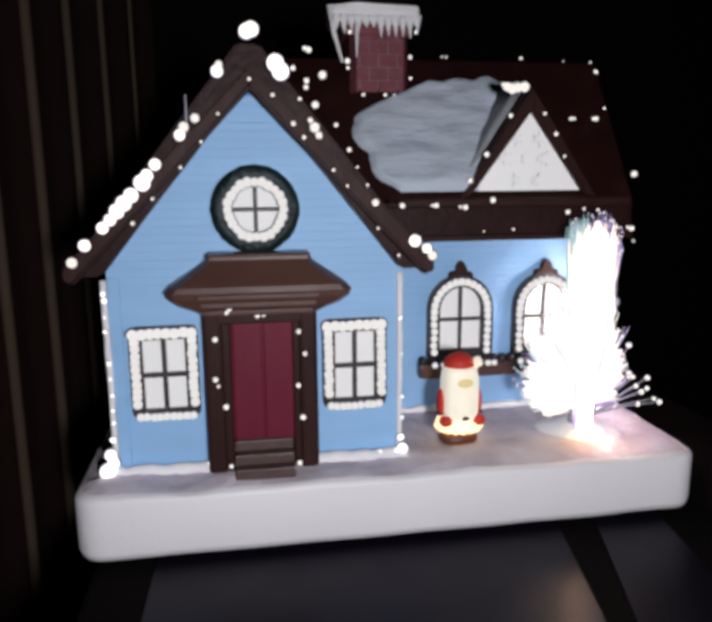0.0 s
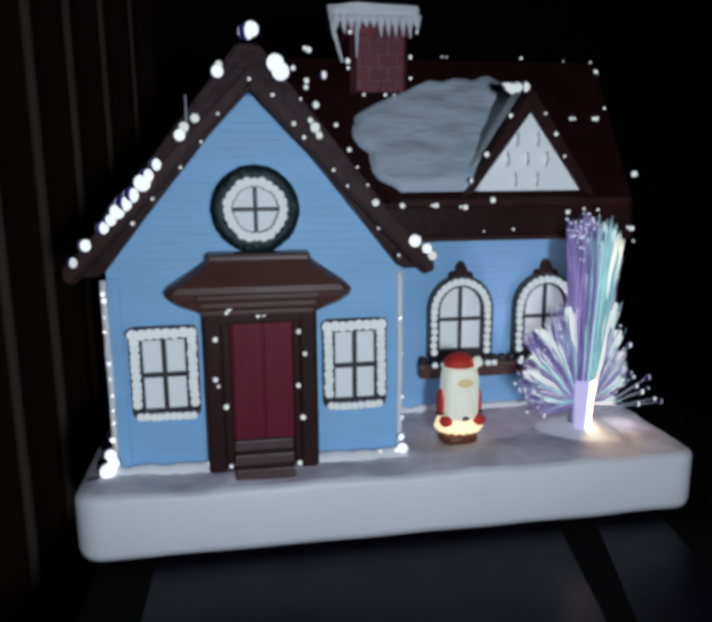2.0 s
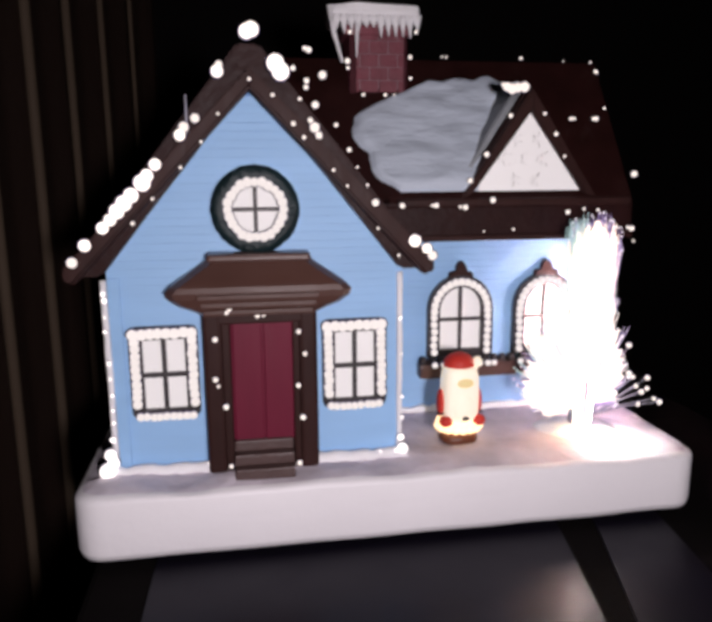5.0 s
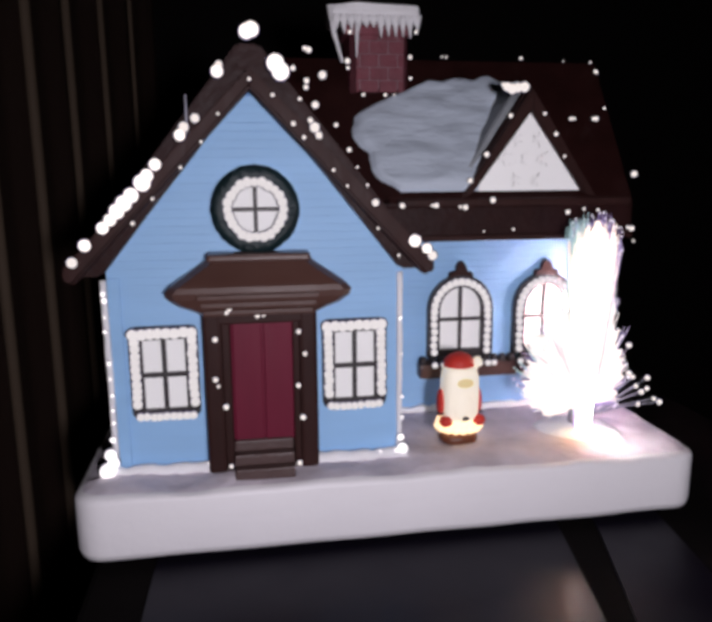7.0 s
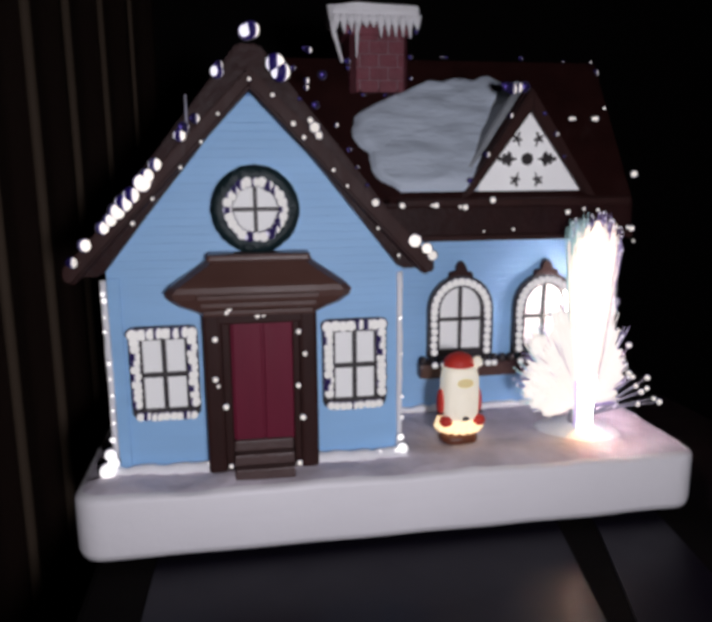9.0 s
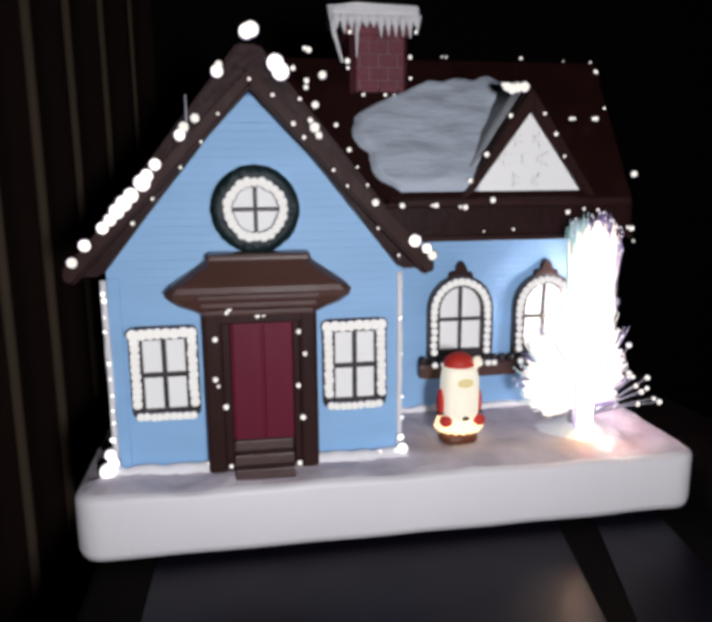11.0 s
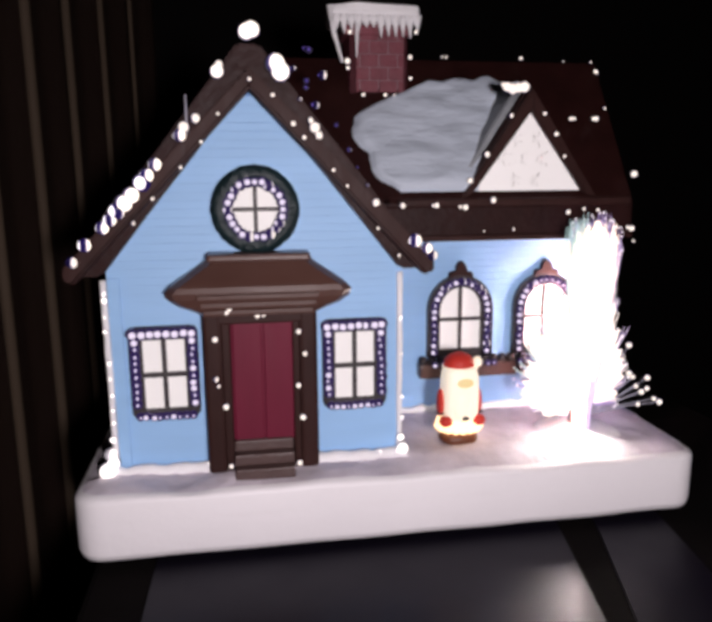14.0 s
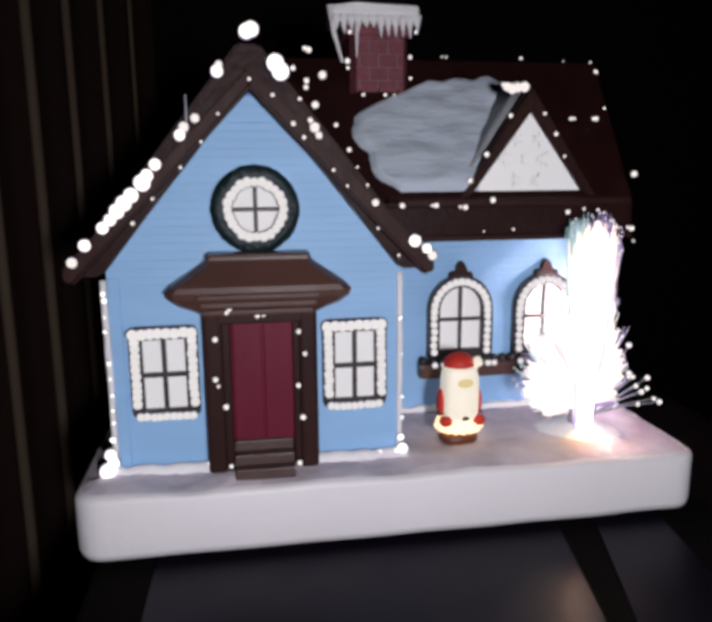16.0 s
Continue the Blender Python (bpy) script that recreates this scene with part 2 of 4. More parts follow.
def build_table():
    t = thing("side_table", (0.45, 0.1, -DROP - 0.02), "dark side table with glossy black inset panels", "table")
    part("tabletop", boxed(0.02, 1.35, -1.1, 0.62, -DROP - 0.08, -DROP - 0.004, 0.01), M_WOOD, t)
    for x in (0.06, 1.2):
        for y in (-1.0, 0.5):
            part("leg", boxed(x, x + 0.1, y - 0.05, y + 0.05, Z0 / U, -DROP - 0.078, 0.008), M_WOOD, t)

    def panel(outline):
        bm = bmesh.new()
        up = [bm.verts.new((x, y, -DROP)) for x, y in outline]
        low = [bm.verts.new((x, y, -DROP - 0.012)) for x, y in outline]
        bm.faces.new(up)
        bm.faces.new(low[::-1])
        k = len(outline)
        for i in range(k):
            bm.faces.new((up[i], low[i], low[(i + 1) % k], up[(i + 1) % k]))
        bmesh.ops.bevel(bm, geom=[e for e in bm.edges if all(v in up for v in e.verts)], offset=0.003, segments=2, affect="EDGES")
        part("gloss_panel", bm, M_GLASS, t, "glossy black panel")

    panel([(0.088, -0.9), (0.580, -0.9), (0.757, -0.016), (0.85, 0.45), (0.127, 0.45), (0.113, -0.005)])
    panel([(0.60, -0.82), (0.748, -0.262), (0.815, -0.042), (0.93, 0.45), (1.03, 0.45), (0.94, -0.026), (0.918, -0.174), (0.80, -0.9), (0.64, -0.9)])


build_table()


# ---- base ----
def build_base():
    t = thing("display_base", (0.5, 0.28, -DROP), "white snow-covered base of a lit ornament", "ornament base")
    W, D, R = 1.0, 0.56, 0.042
    seg = 14

    def outline(inset):
        r = max(R - inset, 0.012)
        pts = []
        for cx, cy, a0 in ((W - inset - r, inset + r, -90), (W - inset - r, D - inset - r, 0), (inset + r, D - inset - r, 90), (inset + r, inset + r, 180)):
            for i in range(seg + 1):
                a = radians(a0 + 90 * i / seg)
                px, py = cx + r * math.cos(a), cy + r * math.sin(a)
                pts.append((-0.0035 + px * 1.0115, -0.014 + py * 1.03))
        out = []
        for (xa, ya), (xb, yb) in zip(pts, pts[1:] + pts[:1]):
            d = math.hypot(xb - xa, yb - ya)
            k = max(1, int(d / 0.02))
            out += [(xa + (xb - xa) * j / k, ya + (yb - ya) * j / k) for j in range(k)]
        return out

    def resample(pts):
        d = [0]
        q = pts + pts[:1]
        for a, b in zip(q, q[1:]):
            d.append(d[-1] + math.hypot(a[0] - b[0], a[1] - b[1]))
        out, j = [], 0
        for i in range(220):
            s = d[-1] * i / 220
            while d[j + 1] < s:
                j += 1
            f = (s - d[j]) / max(1e-9, d[j + 1] - d[j])
            out.append((q[j][0] + f * (q[j + 1][0] - q[j][0]), q[j][1] + f * (q[j + 1][1] - q[j][1])))
        return out

    bm = bmesh.new()
    rings = []
    H = 0.109
    for inset, z, wob in ((0.02, -H, 0), (0.004, -H + 0.004, 0), (0.0, -H + 0.016, 0), (0.0, -0.055, 0), (0.0, -0.017, 0.001), (0.0012, -0.012, 0.002), (0.005, -0.0085, 0.004), (0.012, -0.0065, 0.006), (0.03, -0.003, 0.008), (0.045, -0.001, 0.009), (0.06, 0.0, 0.008), (0.075, 0.0, 0.007), (0.09, 0, 0.006), (0.11, 0, 0.006), (0.13, 0, 0.006), (0.155, 0, 0.006), (0.18, 0, 0.005), (0.25, 0, 0.0)):
        row = []
        for x, y in resample(outline(inset)):
            p = Vector((x, y, z))
            low = 0.0035 * noise.noise(Vector((x * 6, y * 6, 1))) if z < -0.05 else 0
            row.append(bm.verts.new((x, y, z + wob * noise.noise(p * 9) + 0.5 * wob * noise.noise(p * 27) + low)))
        rings.append(row)
    for k, (a, b) in enumerate(zip(rings, rings[1:])):
        for i in range(220):
            bm.faces.new((a[i], a[(i + 1) % 220], b[(i + 1) % 220], b[i])).material_index = 1 if k >= 7 else 0
    bm.faces.new(rings[0][::-1])
    bm.faces.new(rings[-1]).material_index = 1
    part("base_body", bm, [M_BASE, M_GROUND], t, smooth=True)
    for x in (0.12, 0.88):
        for y in (0.1, 0.46):
            bm = tube(bmesh.new(), [(x, y, -DROP), (x, y, -H + 0.006)], [0.03, 0.03], 16)
            part("foot", bm, M_WIRE, t, "black rubber foot")


build_base()


# ---- house ----
HX0, HX1, HY = 0.0577, 0.5081, 0.069
AX = 0.278
WX1, WY = 0.985, 0.262
EAVE, PEAK = 0.318, 0.585


def build_house():
    h = thing("ornament_house", (0.5, 0.3, 0.0), "blue model cottage with brown roofs and lit windows", "model house")
    wall = bmesh.new()
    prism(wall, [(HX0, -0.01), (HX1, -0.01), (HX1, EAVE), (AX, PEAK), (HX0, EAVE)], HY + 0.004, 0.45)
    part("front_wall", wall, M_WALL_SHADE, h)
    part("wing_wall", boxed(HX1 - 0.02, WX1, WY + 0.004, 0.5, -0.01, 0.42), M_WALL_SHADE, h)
    # snow-white corner strips and the snow line along the wall foot
    rnd = random.Random(4)
    for x in (HX0 - 0.004, HX1 - 0.004):
        pts = [(x + rnd.uniform(-0.0006, 0.0006), HY - 0.001, z * 0.022 - 0.004) for z in range(15)]
        part("corner_snow", bumpy(tube(bmesh.new(), pts, [0.0046 + rnd.uniform(0, 0.0008) for _ in pts], 10), 0.0004, 60), M_SNOW, h, "white snowy corner edge", True)

    pts = [(WX1 - 0.001, WY - 0.001, z * 0.022 - 0.004) for z in range(16)]
    part("corner_snow", bumpy(tube(bmesh.new(), pts, [0.0042 + rnd.uniform(0, 0.0008) for _ in pts], 10), 0.0004, 60), M_SNOW, h, "white snowy corner edge", True)
    for x0, x1 in ((HX0 + 0.001, HX0 + 0.019),):
        part("corner_board", boxed(x0, x1, HY - 0.003, HY + 0.004, -0.004, 0.306, 0.001), M_WALL, h)

    def foot_snow(x0, x1, y, r):
        k = max(4, int((x1 - x0) / 0.012))
        pts = [(x0 + (x1 - x0) * i / k, y + rnd.uniform(-0.002, 0.002), 0.001 + rnd.uniform(0, 0.003)) for i in range(k + 1)]
        part("snow_line", bumpy(tube(bmesh.new(), pts, [r + rnd.uniform(0, 0.003) for _ in pts], 8), 0.003, 50), M_SNOW, h, "ridge of white snow", True)

    foot_snow(HX0 - 0.012, 0.205, HY - 0.008, 0.008)
    foot_snow(0.36, HX1 + 0.01, HY - 0.008, 0.008)
    foot_snow(HX1, WX1, WY - 0.004, 0.007)
    # front roof: thick brown slabs, with a verge board before them
    E = 0.268
    body = [(AX - E, 0.322), (AX - 0.016, 0.638), (AX + 0.016, 0.638), (AX + E, 0.322), (AX + E - 0.004, 0.312), (AX + E - 0.045, 0.312), (AX, 0.592), (AX - E + 0.045, 0.312), (AX - E + 0.004, 0.312)]
    bm = prism(bmesh.new(), body, 0.045, 0.42)
    bmesh.ops.bevel(bm, geom=bm.edges[:], offset=0.004, segments=2, affect="EDGES")
    part("front_roof", bumpy(bm, 0.001, 40), M_ROOF, h, "dark brown roof")
    for s in (-1, 1):
        bm = prism(bmesh.new(), [(AX, 0.573), (AX + s * (E - 0.015), 0.306), (AX + s * (E + 0.004), 0.308), (AX + s * (E + 0.004), 0.326), (AX, 0.604)], 0.03, 0.047)
        bmesh.ops.bevel(bm, geom=bm.edges[:], offset=0.003, segments=2, affect="EDGES")
        part("verge_board", bumpy(bm, 0.0015, 60), M_TRIM, h, "brown verge board")
    for s in (-1, 1):
        bm = prism(bmesh.new(), [(AX, 0.573), (AX + s * (E - 0.015), 0.306), (AX + s * (E - 0.0065), 0.3055), (AX, 0.581)], 0.024, 0.031)
        bmesh.ops.bevel(bm, geom=bm.edges[:], offset=0.001, segments=1, affect="EDGES")
        part("verge_bead", bumpy(bm, 0.0008, 80), M_ROOF, h, "dark inner rim of the verge")
    part("roof_pin", tube(bmesh.new(), [(0.189, 0.036, 0.505), (0.189, 0.036, 0.566)], [0.002, 0.0015], 6), M_FIBRE, h, "thin pale pin on the roof edge")
    # wing roof
    slope = (0.675 - 0.41) / 0.2

    def up(y):
        return 0.41 + slope * (y - 0.2)

    bm = bmesh.new()
    for x0, x1 in ((AX + 0.05, 0.99),):
        prof = [(0.2, 0.342), (0.2, 0.40), (0.205, 0.412), (0.4, 0.675), (0.41, 0.675), (0.6, 0.41), (0.6, 0.345)]
        a = [bm.verts.new((x0 if z > 0.5 else max(x0, 0.40), y, z)) for y, z in prof]
        b = [bm.verts.new((x1 - (0.014 if z < 0.5 else 0), y, z)) for y, z in prof]
        k = len(prof)
        bm.faces.new(a)
        bm.faces.new(b[::-1])
        for i in range(k):
            bm.faces.new((a[i], b[i], b[(i + 1) % k], a[(i + 1) % k]))
    bmesh.ops.bevel(bm, geom=bm.edges[:], offset=0.004, segments=2, affect="EDGES")
    part("wing_roof", bm, M_ROOF, h, "dark brown roof")
    part("gutter", boxed(0.53, 0.974, 0.19, 0.205, 0.337, 0.348, 0.003), M_TRIM, h)
    part("eave_board", boxed(0.53, 0.965, 0.188, 0.205, 0.398, 0.412, 0.003), M_TRIM, h)

    # snow lying on the wing roof
    bm = bmesh.new()
    nx, ns = 46, 34
    grid = {}
    for i in range(nx + 1):
        for j in range(ns + 1):
            u, w = i / nx, j / ns
            wob = 0.016 * noise.noise(Vector((w * 5, 2, 0))) + 0.007 * noise.noise(Vector((w * 14, 5, 0)))
            left = 0.472 + 0.16 * max(0, w - 0.66) / 0.34 + 0.04 * max(0, 0.42 - w) / 0.42 + 0.025 * max(0, 0.12 - w) / 0.12 + wob
            right = 0.680 + 0.135 * w
            wt = 0.02 * noise.noise(Vector((u * 4, 9, 0))) * (0.2 if w < 0.5 else 1)
            y = 0.211 + w * (0.158 + wt)
            x = left + u * (right - left)
            edge = min(u, 1 - u, w, 1 - w)
            th = 0.014 * min(1, edge / 0.06) ** 0.5
            p = Vector((x, y, up(y)))
            nrm = Vector((0, -slope, 1)).normalized()
            th += 0.006 * noise.noise(Vector((x * 22, y * 45, 3))) * min(1, edge / 0.1)
            grid[i, j] = bm.verts.new(p + nrm * (th - 0.001))
    for i in range(nx):
        for j in range(ns):
            bm.faces.new((grid[i, j], grid[i + 1, j], grid[i + 1, j + 1], grid[i, j + 1]))
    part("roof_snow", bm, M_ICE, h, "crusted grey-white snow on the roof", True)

    # dormer gable with a lit panel
    dx, d0, d1 = 0.773, 0.418, 0.563
    bm = prism(bmesh.new(), [(0.645, 0.41), (0.905, 0.41), (dx + 0.004, 0.602), (dx - 0.004, 0.602)], 0.222, 0.335)
    dormer = part("dormer", bm, M_ROOF, h, "small brown dormer gable")
    # snow on the flank, coloured darker for its angle to the light
    bm = prism(bmesh.new(), [(0.640, 0.424), (0.652, 0.432), (0.766, 0.604), (0.757, 0.612)], 0.228, 0.344)
    bmesh.ops.subdivide_edges(bm, edges=bm.edges[:], cuts=4, use_grid_fill=True)
    part("flank_snow", bumpy(bm, 0.004, 28), M_FLANK_SHADE, dormer, "snow on the dormer flank, its shade put into the grey", True)
    for s in (-1, 1):
        w = 0.128 if s < 0 else 0.133
        bm = prism(bmesh.new(), [(dx, 0.562), (dx + s * 0.106, 0.419), (dx + s * w, 0.410), (dx, 0.603)], 0.203, 0.224)
        bmesh.ops.bevel(bm, geom=bm.edges[:], offset=0.003, segments=2, affect="EDGES")
        part("dormer_board", bm, M_TRIM, dormer)
    part("dormer_panel", prism(bmesh.new(), [(dx - 0.108, 0.418), (dx + 0.108, 0.418), (dx, 0.565)], 0.214, 0.223), M_GABLE, dormer, "glowing white triangular panel")

    # chimney of red brick under a cap of snow
    chim = part("chimney", boxed(0.474, 0.577, 0.354, 0.43, 0.52, 0.726), M_JOINT, h, "red brick chimney")
    z, row = 0.583, 0
    while z < 0.708:
        x = 0.474 - (0.018 if row % 2 else 0.0)
        while x < 0.577:
            a, b = max(x, 0.472), min(x + 0.035, 0.579)
            if b - a > 0.006:
                part("brick", boxed(a, b - 0.0015, 0.350, 0.358, z, z + 0.022, 0.0012), M_BRICK, chim)
            x += 0.036
        part("brick", boxed(0.470, 0.478, 0.358, 0.392, z, z + 0.022, 0.0012), M_BRICK, chim)
        part("brick", boxed(0.470, 0.478, 0.394, 0.430, z, z + 0.022, 0.0012), M_BRICK, chim)
        z += 0.0236
        row += 1
    # strips added at the edges, coloured dark for the shaded sides
    for x0, x1, y0 in ((0.470, 0.484, 0.348), (0.574, 0.581, 0.348)):
        part("chimney_edge_shade", boxed(x0, x1, y0, 0.36, 0.575, 0.712, 0.003), M_CORNER_SHADE, chim, "brick corner strip darkened for the shaded sides")
    part("hanging_icicle", tube(bmesh.new(), [(0.483, 0.338, 0.735), (0.4835, 0.340, 0.70), (0.483, 0.342, 0.668)], [0.004, 0.0028, 0.001], 8), M_SNOW, chim, "thin white icicle", True)
    part("chimney_collar", boxed(0.462, 0.588, 0.344, 0.44, 0.709, 0.728, 0.004), M_BRICK, chim)
    bm = boxed(0.438, 0.602, 0.328, 0.455, 0.734, 0.762, 0.01)
    bmesh.ops.subdivide_edges(bm, edges=bm.edges[:], cuts=3)
    cap = part("snow_cap", bumpy(bm, 0.005, 30), M_SNOW, chim, "cap of white snow")
    for i in range(12):
        x = 0.444 + 0.0138 * i
        ln = rnd.uniform(0.015, 0.034)
        part("icicle", tube(bmesh.new(), [(x, 0.334, 0.742), (x, 0.335, 0.73), (x + 0.002, 0.336, 0.735 - ln)], [0.009, 0.007, 0.0008], 7), M_SNOW, cap, "", True)
    part("long_icicle", tube(bmesh.new(), [(0.434, 0.338, 0.758), (0.441, 0.342, 0.71), (0.457, 0.347, 0.66)], [0.008, 0.005, 0.003], 7), M_SNOW, cap, "", True)

    # door, posts, hood, steps
    part("door_recess", boxed(0.196, 0.368, HY - 0.012, HY + 0.002, 0.0, 0.26, 0.003), M_TRIM, h)
    door = part("door", boxed(0.236, 0.332, HY - 0.020, HY - 0.011, 0.045, 0.245, 0.002), M_DOOR, h, "dark crimson double door")
    for x in (0.239, 0.286):
        part("door_leaf", boxed(x, x + 0.044, HY - 0.025, HY - 0.019, 0.048, 0.24, 0.002), M_DOOR, door)
    for x0, x1 in ((0.196, 0.224), (0.340, 0.368)):
        part("door_post", boxed(x0, x1, HY - 0.035, HY - 0.008, 0.0, 0.262, 0.006), M_TRIM, h)
    for x0, x1 in ((0.222, 0.236), (0.330, 0.342)):
        part("door_jamb", boxed(x0, x1, HY - 0.028, HY - 0.008, 0.0, 0.245, 0.003), M_TRIM, h)
    part("lintel", boxed(0.214, 0.352, HY - 0.034, HY - 0.008, 0.236, 0.252, 0.003), M_TRIM, h)
    cx = 0.2825
    rows = []
    hood_bm = bmesh.new()
    for z, w, d in ((0.338, 0.072, 0.030), (0.330, 0.080, 0.036), (0.312, 0.106, 0.046), (0.296, 0.130, 0.056), (0.288, 0.137, 0.058), (0.279, 0.134, 0.057), (0.268, 0.120, 0.053), (0.259, 0.100, 0.047), (0.252, 0.088, 0.042)):
        c = min(0.012, d * 0.4)
        pts = [(cx - w, HY), (cx - w, HY - d + c), (cx - w + c, HY - d), (cx + w - c, HY - d), (cx + w, HY - d + c), (cx + w, HY)]
        rows.append([hood_bm.verts.new((x, y, z)) for x, y in pts])
    for r0, r1 in zip(rows, rows[1:]):
        for i in range(6):
            hood_bm.faces.new((r0[i], r0[(i + 1) % 6], r1[(i + 1) % 6], r1[i]))
    hood_bm.faces.new(rows[0])
    hood_bm.faces.new(rows[-1][::-1])
    hood = part("door_hood", hood_bm, M_HOOD, h, "brown carved hood above the door")
    bm = bmesh.new()
    box(bm, cx - 0.075, cx + 0.076, HY - 0.05, HY - 0.004, 0.331, 0.343, 0.004)
    part("hood_top", bm, M_HOOD, hood)
    for k, (w, z0, z1, d) in enumerate(((0.092, 0.277, 0.286, 0.064), (0.088, 0.264, 0.273, 0.057), (0.084, 0.252, 0.261, 0.051))):
        part("hood_moulding", boxed(cx - w, cx + w - 0.004, HY - d, HY - 0.03, z0, z1, 0.003), M_HOOD, hood)
    for k in range(3):
        part("step", boxed(0.236, 0.328, HY - 0.032 - 0.014 * (2 - k), HY - 0.012, 0.0 + 0.018 * k - 0.004, 0.014 + 0.018 * k, 0.003), M_STEP, h)

    # square windows
    for x0, x1 in ((0.084, 0.187), (0.378, 0.481)):
        z0, z1, f = 0.088, 0.232, 0.021
        bm = bmesh.new()
        y0 = HY - 0.012
        rings = [corners(x0, x1, z0, z1, 0.012), corners(x0 + 0.0025, x1 - 0.0025, z0 + 0.0025, z1 - 0.0025, 0.010), corners(x0 + f - 0.001, x1 - f + 0.001, z0 + f * 0.7, z1 - f + 0.001, 0.002)]
        loops = [[bm.verts.new((px, d, pz)) for px, pz in pts] for pts, d in ((rings[0], HY + 0.001), (rings[0], y0 + 0.002), (rings[1], y0), (rings[2], y0 + 0.001), (rings[2], HY + 0.001))]
        for la, lb in zip(loops, loops[1:]):
            for k in range(len(la)):
                bm.faces.new((la[k], la[(k + 1) % len(la)], lb[(k + 1) % len(lb)], lb[k]))
        bmesh.ops.recalc_face_normals(bm, faces=bm.faces[:])
        w = part("window", bm, M_FRAME, h, "dark window frame")
        gx0, gx1, gz0, gz1 = x0 + f - 0.003, x1 - f + 0.003, z0 + f * 0.7 - 0.003, z1 - f + 0.003
        mx, mz = (gx0 + gx1) / 2, (gz0 + gz1) / 2
        for a, b in ((gx0, mx), (mx, gx1)):
            for c, d in ((gz0, mz), (mz, gz1)):
                part("pane", boxed(a + 0.001, b - 0.001, HY - 0.004, HY + 0.001, c + 0.001, d - 0.001), M_PANE, w, "glowing white pane")
        part("mullion", boxed(mx - 0.0035, mx + 0.0035, HY - 0.010, HY + 0.001, gz0, gz1, 0.001), M_FRAME, w)
        part("crossbar", boxed(gx0, gx1, HY - 0.011, HY + 0.001, mz - 0.0035, mz + 0.0035, 0.001), M_FRAME, w)

    # round window in a dark wreath
    rx, rz = 0.281, 0.4055
    w = part("round_window", bumpy(ring(bmesh.new(), rx, rz, 0.040, 0.065, HY - 0.022, HY + 0.001, 112, 0.010), 0.0012, 120), M_GREEN, h, "dark green wreath frame", True)
    g = 0.042
    for sx in (-1, 1):
        for sz in (-1, 1):
            arc = [(rx + sx * 0.0005, rz + sz * 0.0005)] + [(rx + sx * g * math.cos(radians(a)), rz + sz * g * math.sin(radians(a))) for a in range(0, 91, 10)]
            part("pane", prism(bmesh.new(), arc, HY - 0.006, HY + 0.001), M_PANE, w, "glowing white pane")
    part("mullion", boxed(rx - 0.003, rx + 0.003, HY - 0.012, HY + 0.001, rz - 0.041, rz + 0.041, 0.001), M_FRAME, w)
    part("crossbar", boxed(rx - 0.041, rx + 0.041, HY - 0.013, HY + 0.001, rz - 0.003, rz + 0.003, 0.001), M_FRAME, w)

    # arched windows of the wing
    for cxw in (0.6655, 0.836):
        zb, zs, r0, r1 = 0.112, 0.200, 0.041, 0.064
        out = [(cxw + r1, zb)] + [(cxw + r1 * math.cos(radians(a)), zs + r1 * 1.05 * math.sin(radians(a))) for a in range(0, 181, 10)] + [(cxw - r1, zb)]
        inn = [(cxw + r0, zb)] + [(cxw + r0 * math.cos(radians(a)), zs + r0 * 1.08 * math.sin(radians(a))) for a in range(0, 181, 10)] + [(cxw - r0, zb)]
        bm = bmesh.new()
        y0, y1 = WY - 0.014, WY + 0.001
        ov = [[bm.verts.new((x, y, z)) for x, z in line] for line, y in ((out, y1), (out, y0), (inn, y0), (inn, y1))]
        for a, b in zip(ov, ov[1:]):
            for i in range(len(out) - 1):
                bm.faces.new((a[i], a[i + 1], b[i + 1], b[i]))
        box(bm, cxw - r1, cxw + r1, y0, y1, zb - 0.004, zb + 0.012, 0.002)
        w = part("arched_window", bm, M_FRAME, h, "dark arched window frame")
        mz = 0.182
        for s in (-1, 1):
            part("pane", boxed(min(cxw, cxw + s * 0.042), max(cxw, cxw + s * 0.042), WY - 0.004, WY + 0.001, zb + 0.01, mz), M_PANE, w, "glowing white pane")
            arc = [(cxw, mz + 0.001), (cxw + s * 0.042, mz + 0.001)] + [(cxw + s * 0.042 * math.cos(radians(a)), zs + 0.045 * math.sin(radians(a))) for a in range(0, 91, 10)]
            part("pane", prism(bmesh.new(), arc, WY - 0.004, WY + 0.001), M_PANE, w, "glowing white pane")
        part("mullion", boxed(cxw - 0.003, cxw + 0.003, WY - 0.011, WY + 0.001, zb + 0.01, zs + 0.044, 0.001), M_FRAME, w)
        part("crossbar", boxed(cxw - 0.042, cxw + 0.042, WY - 0.012, WY + 0.001, mz - 0.003, mz + 0.003, 0.001), M_FRAME, w)
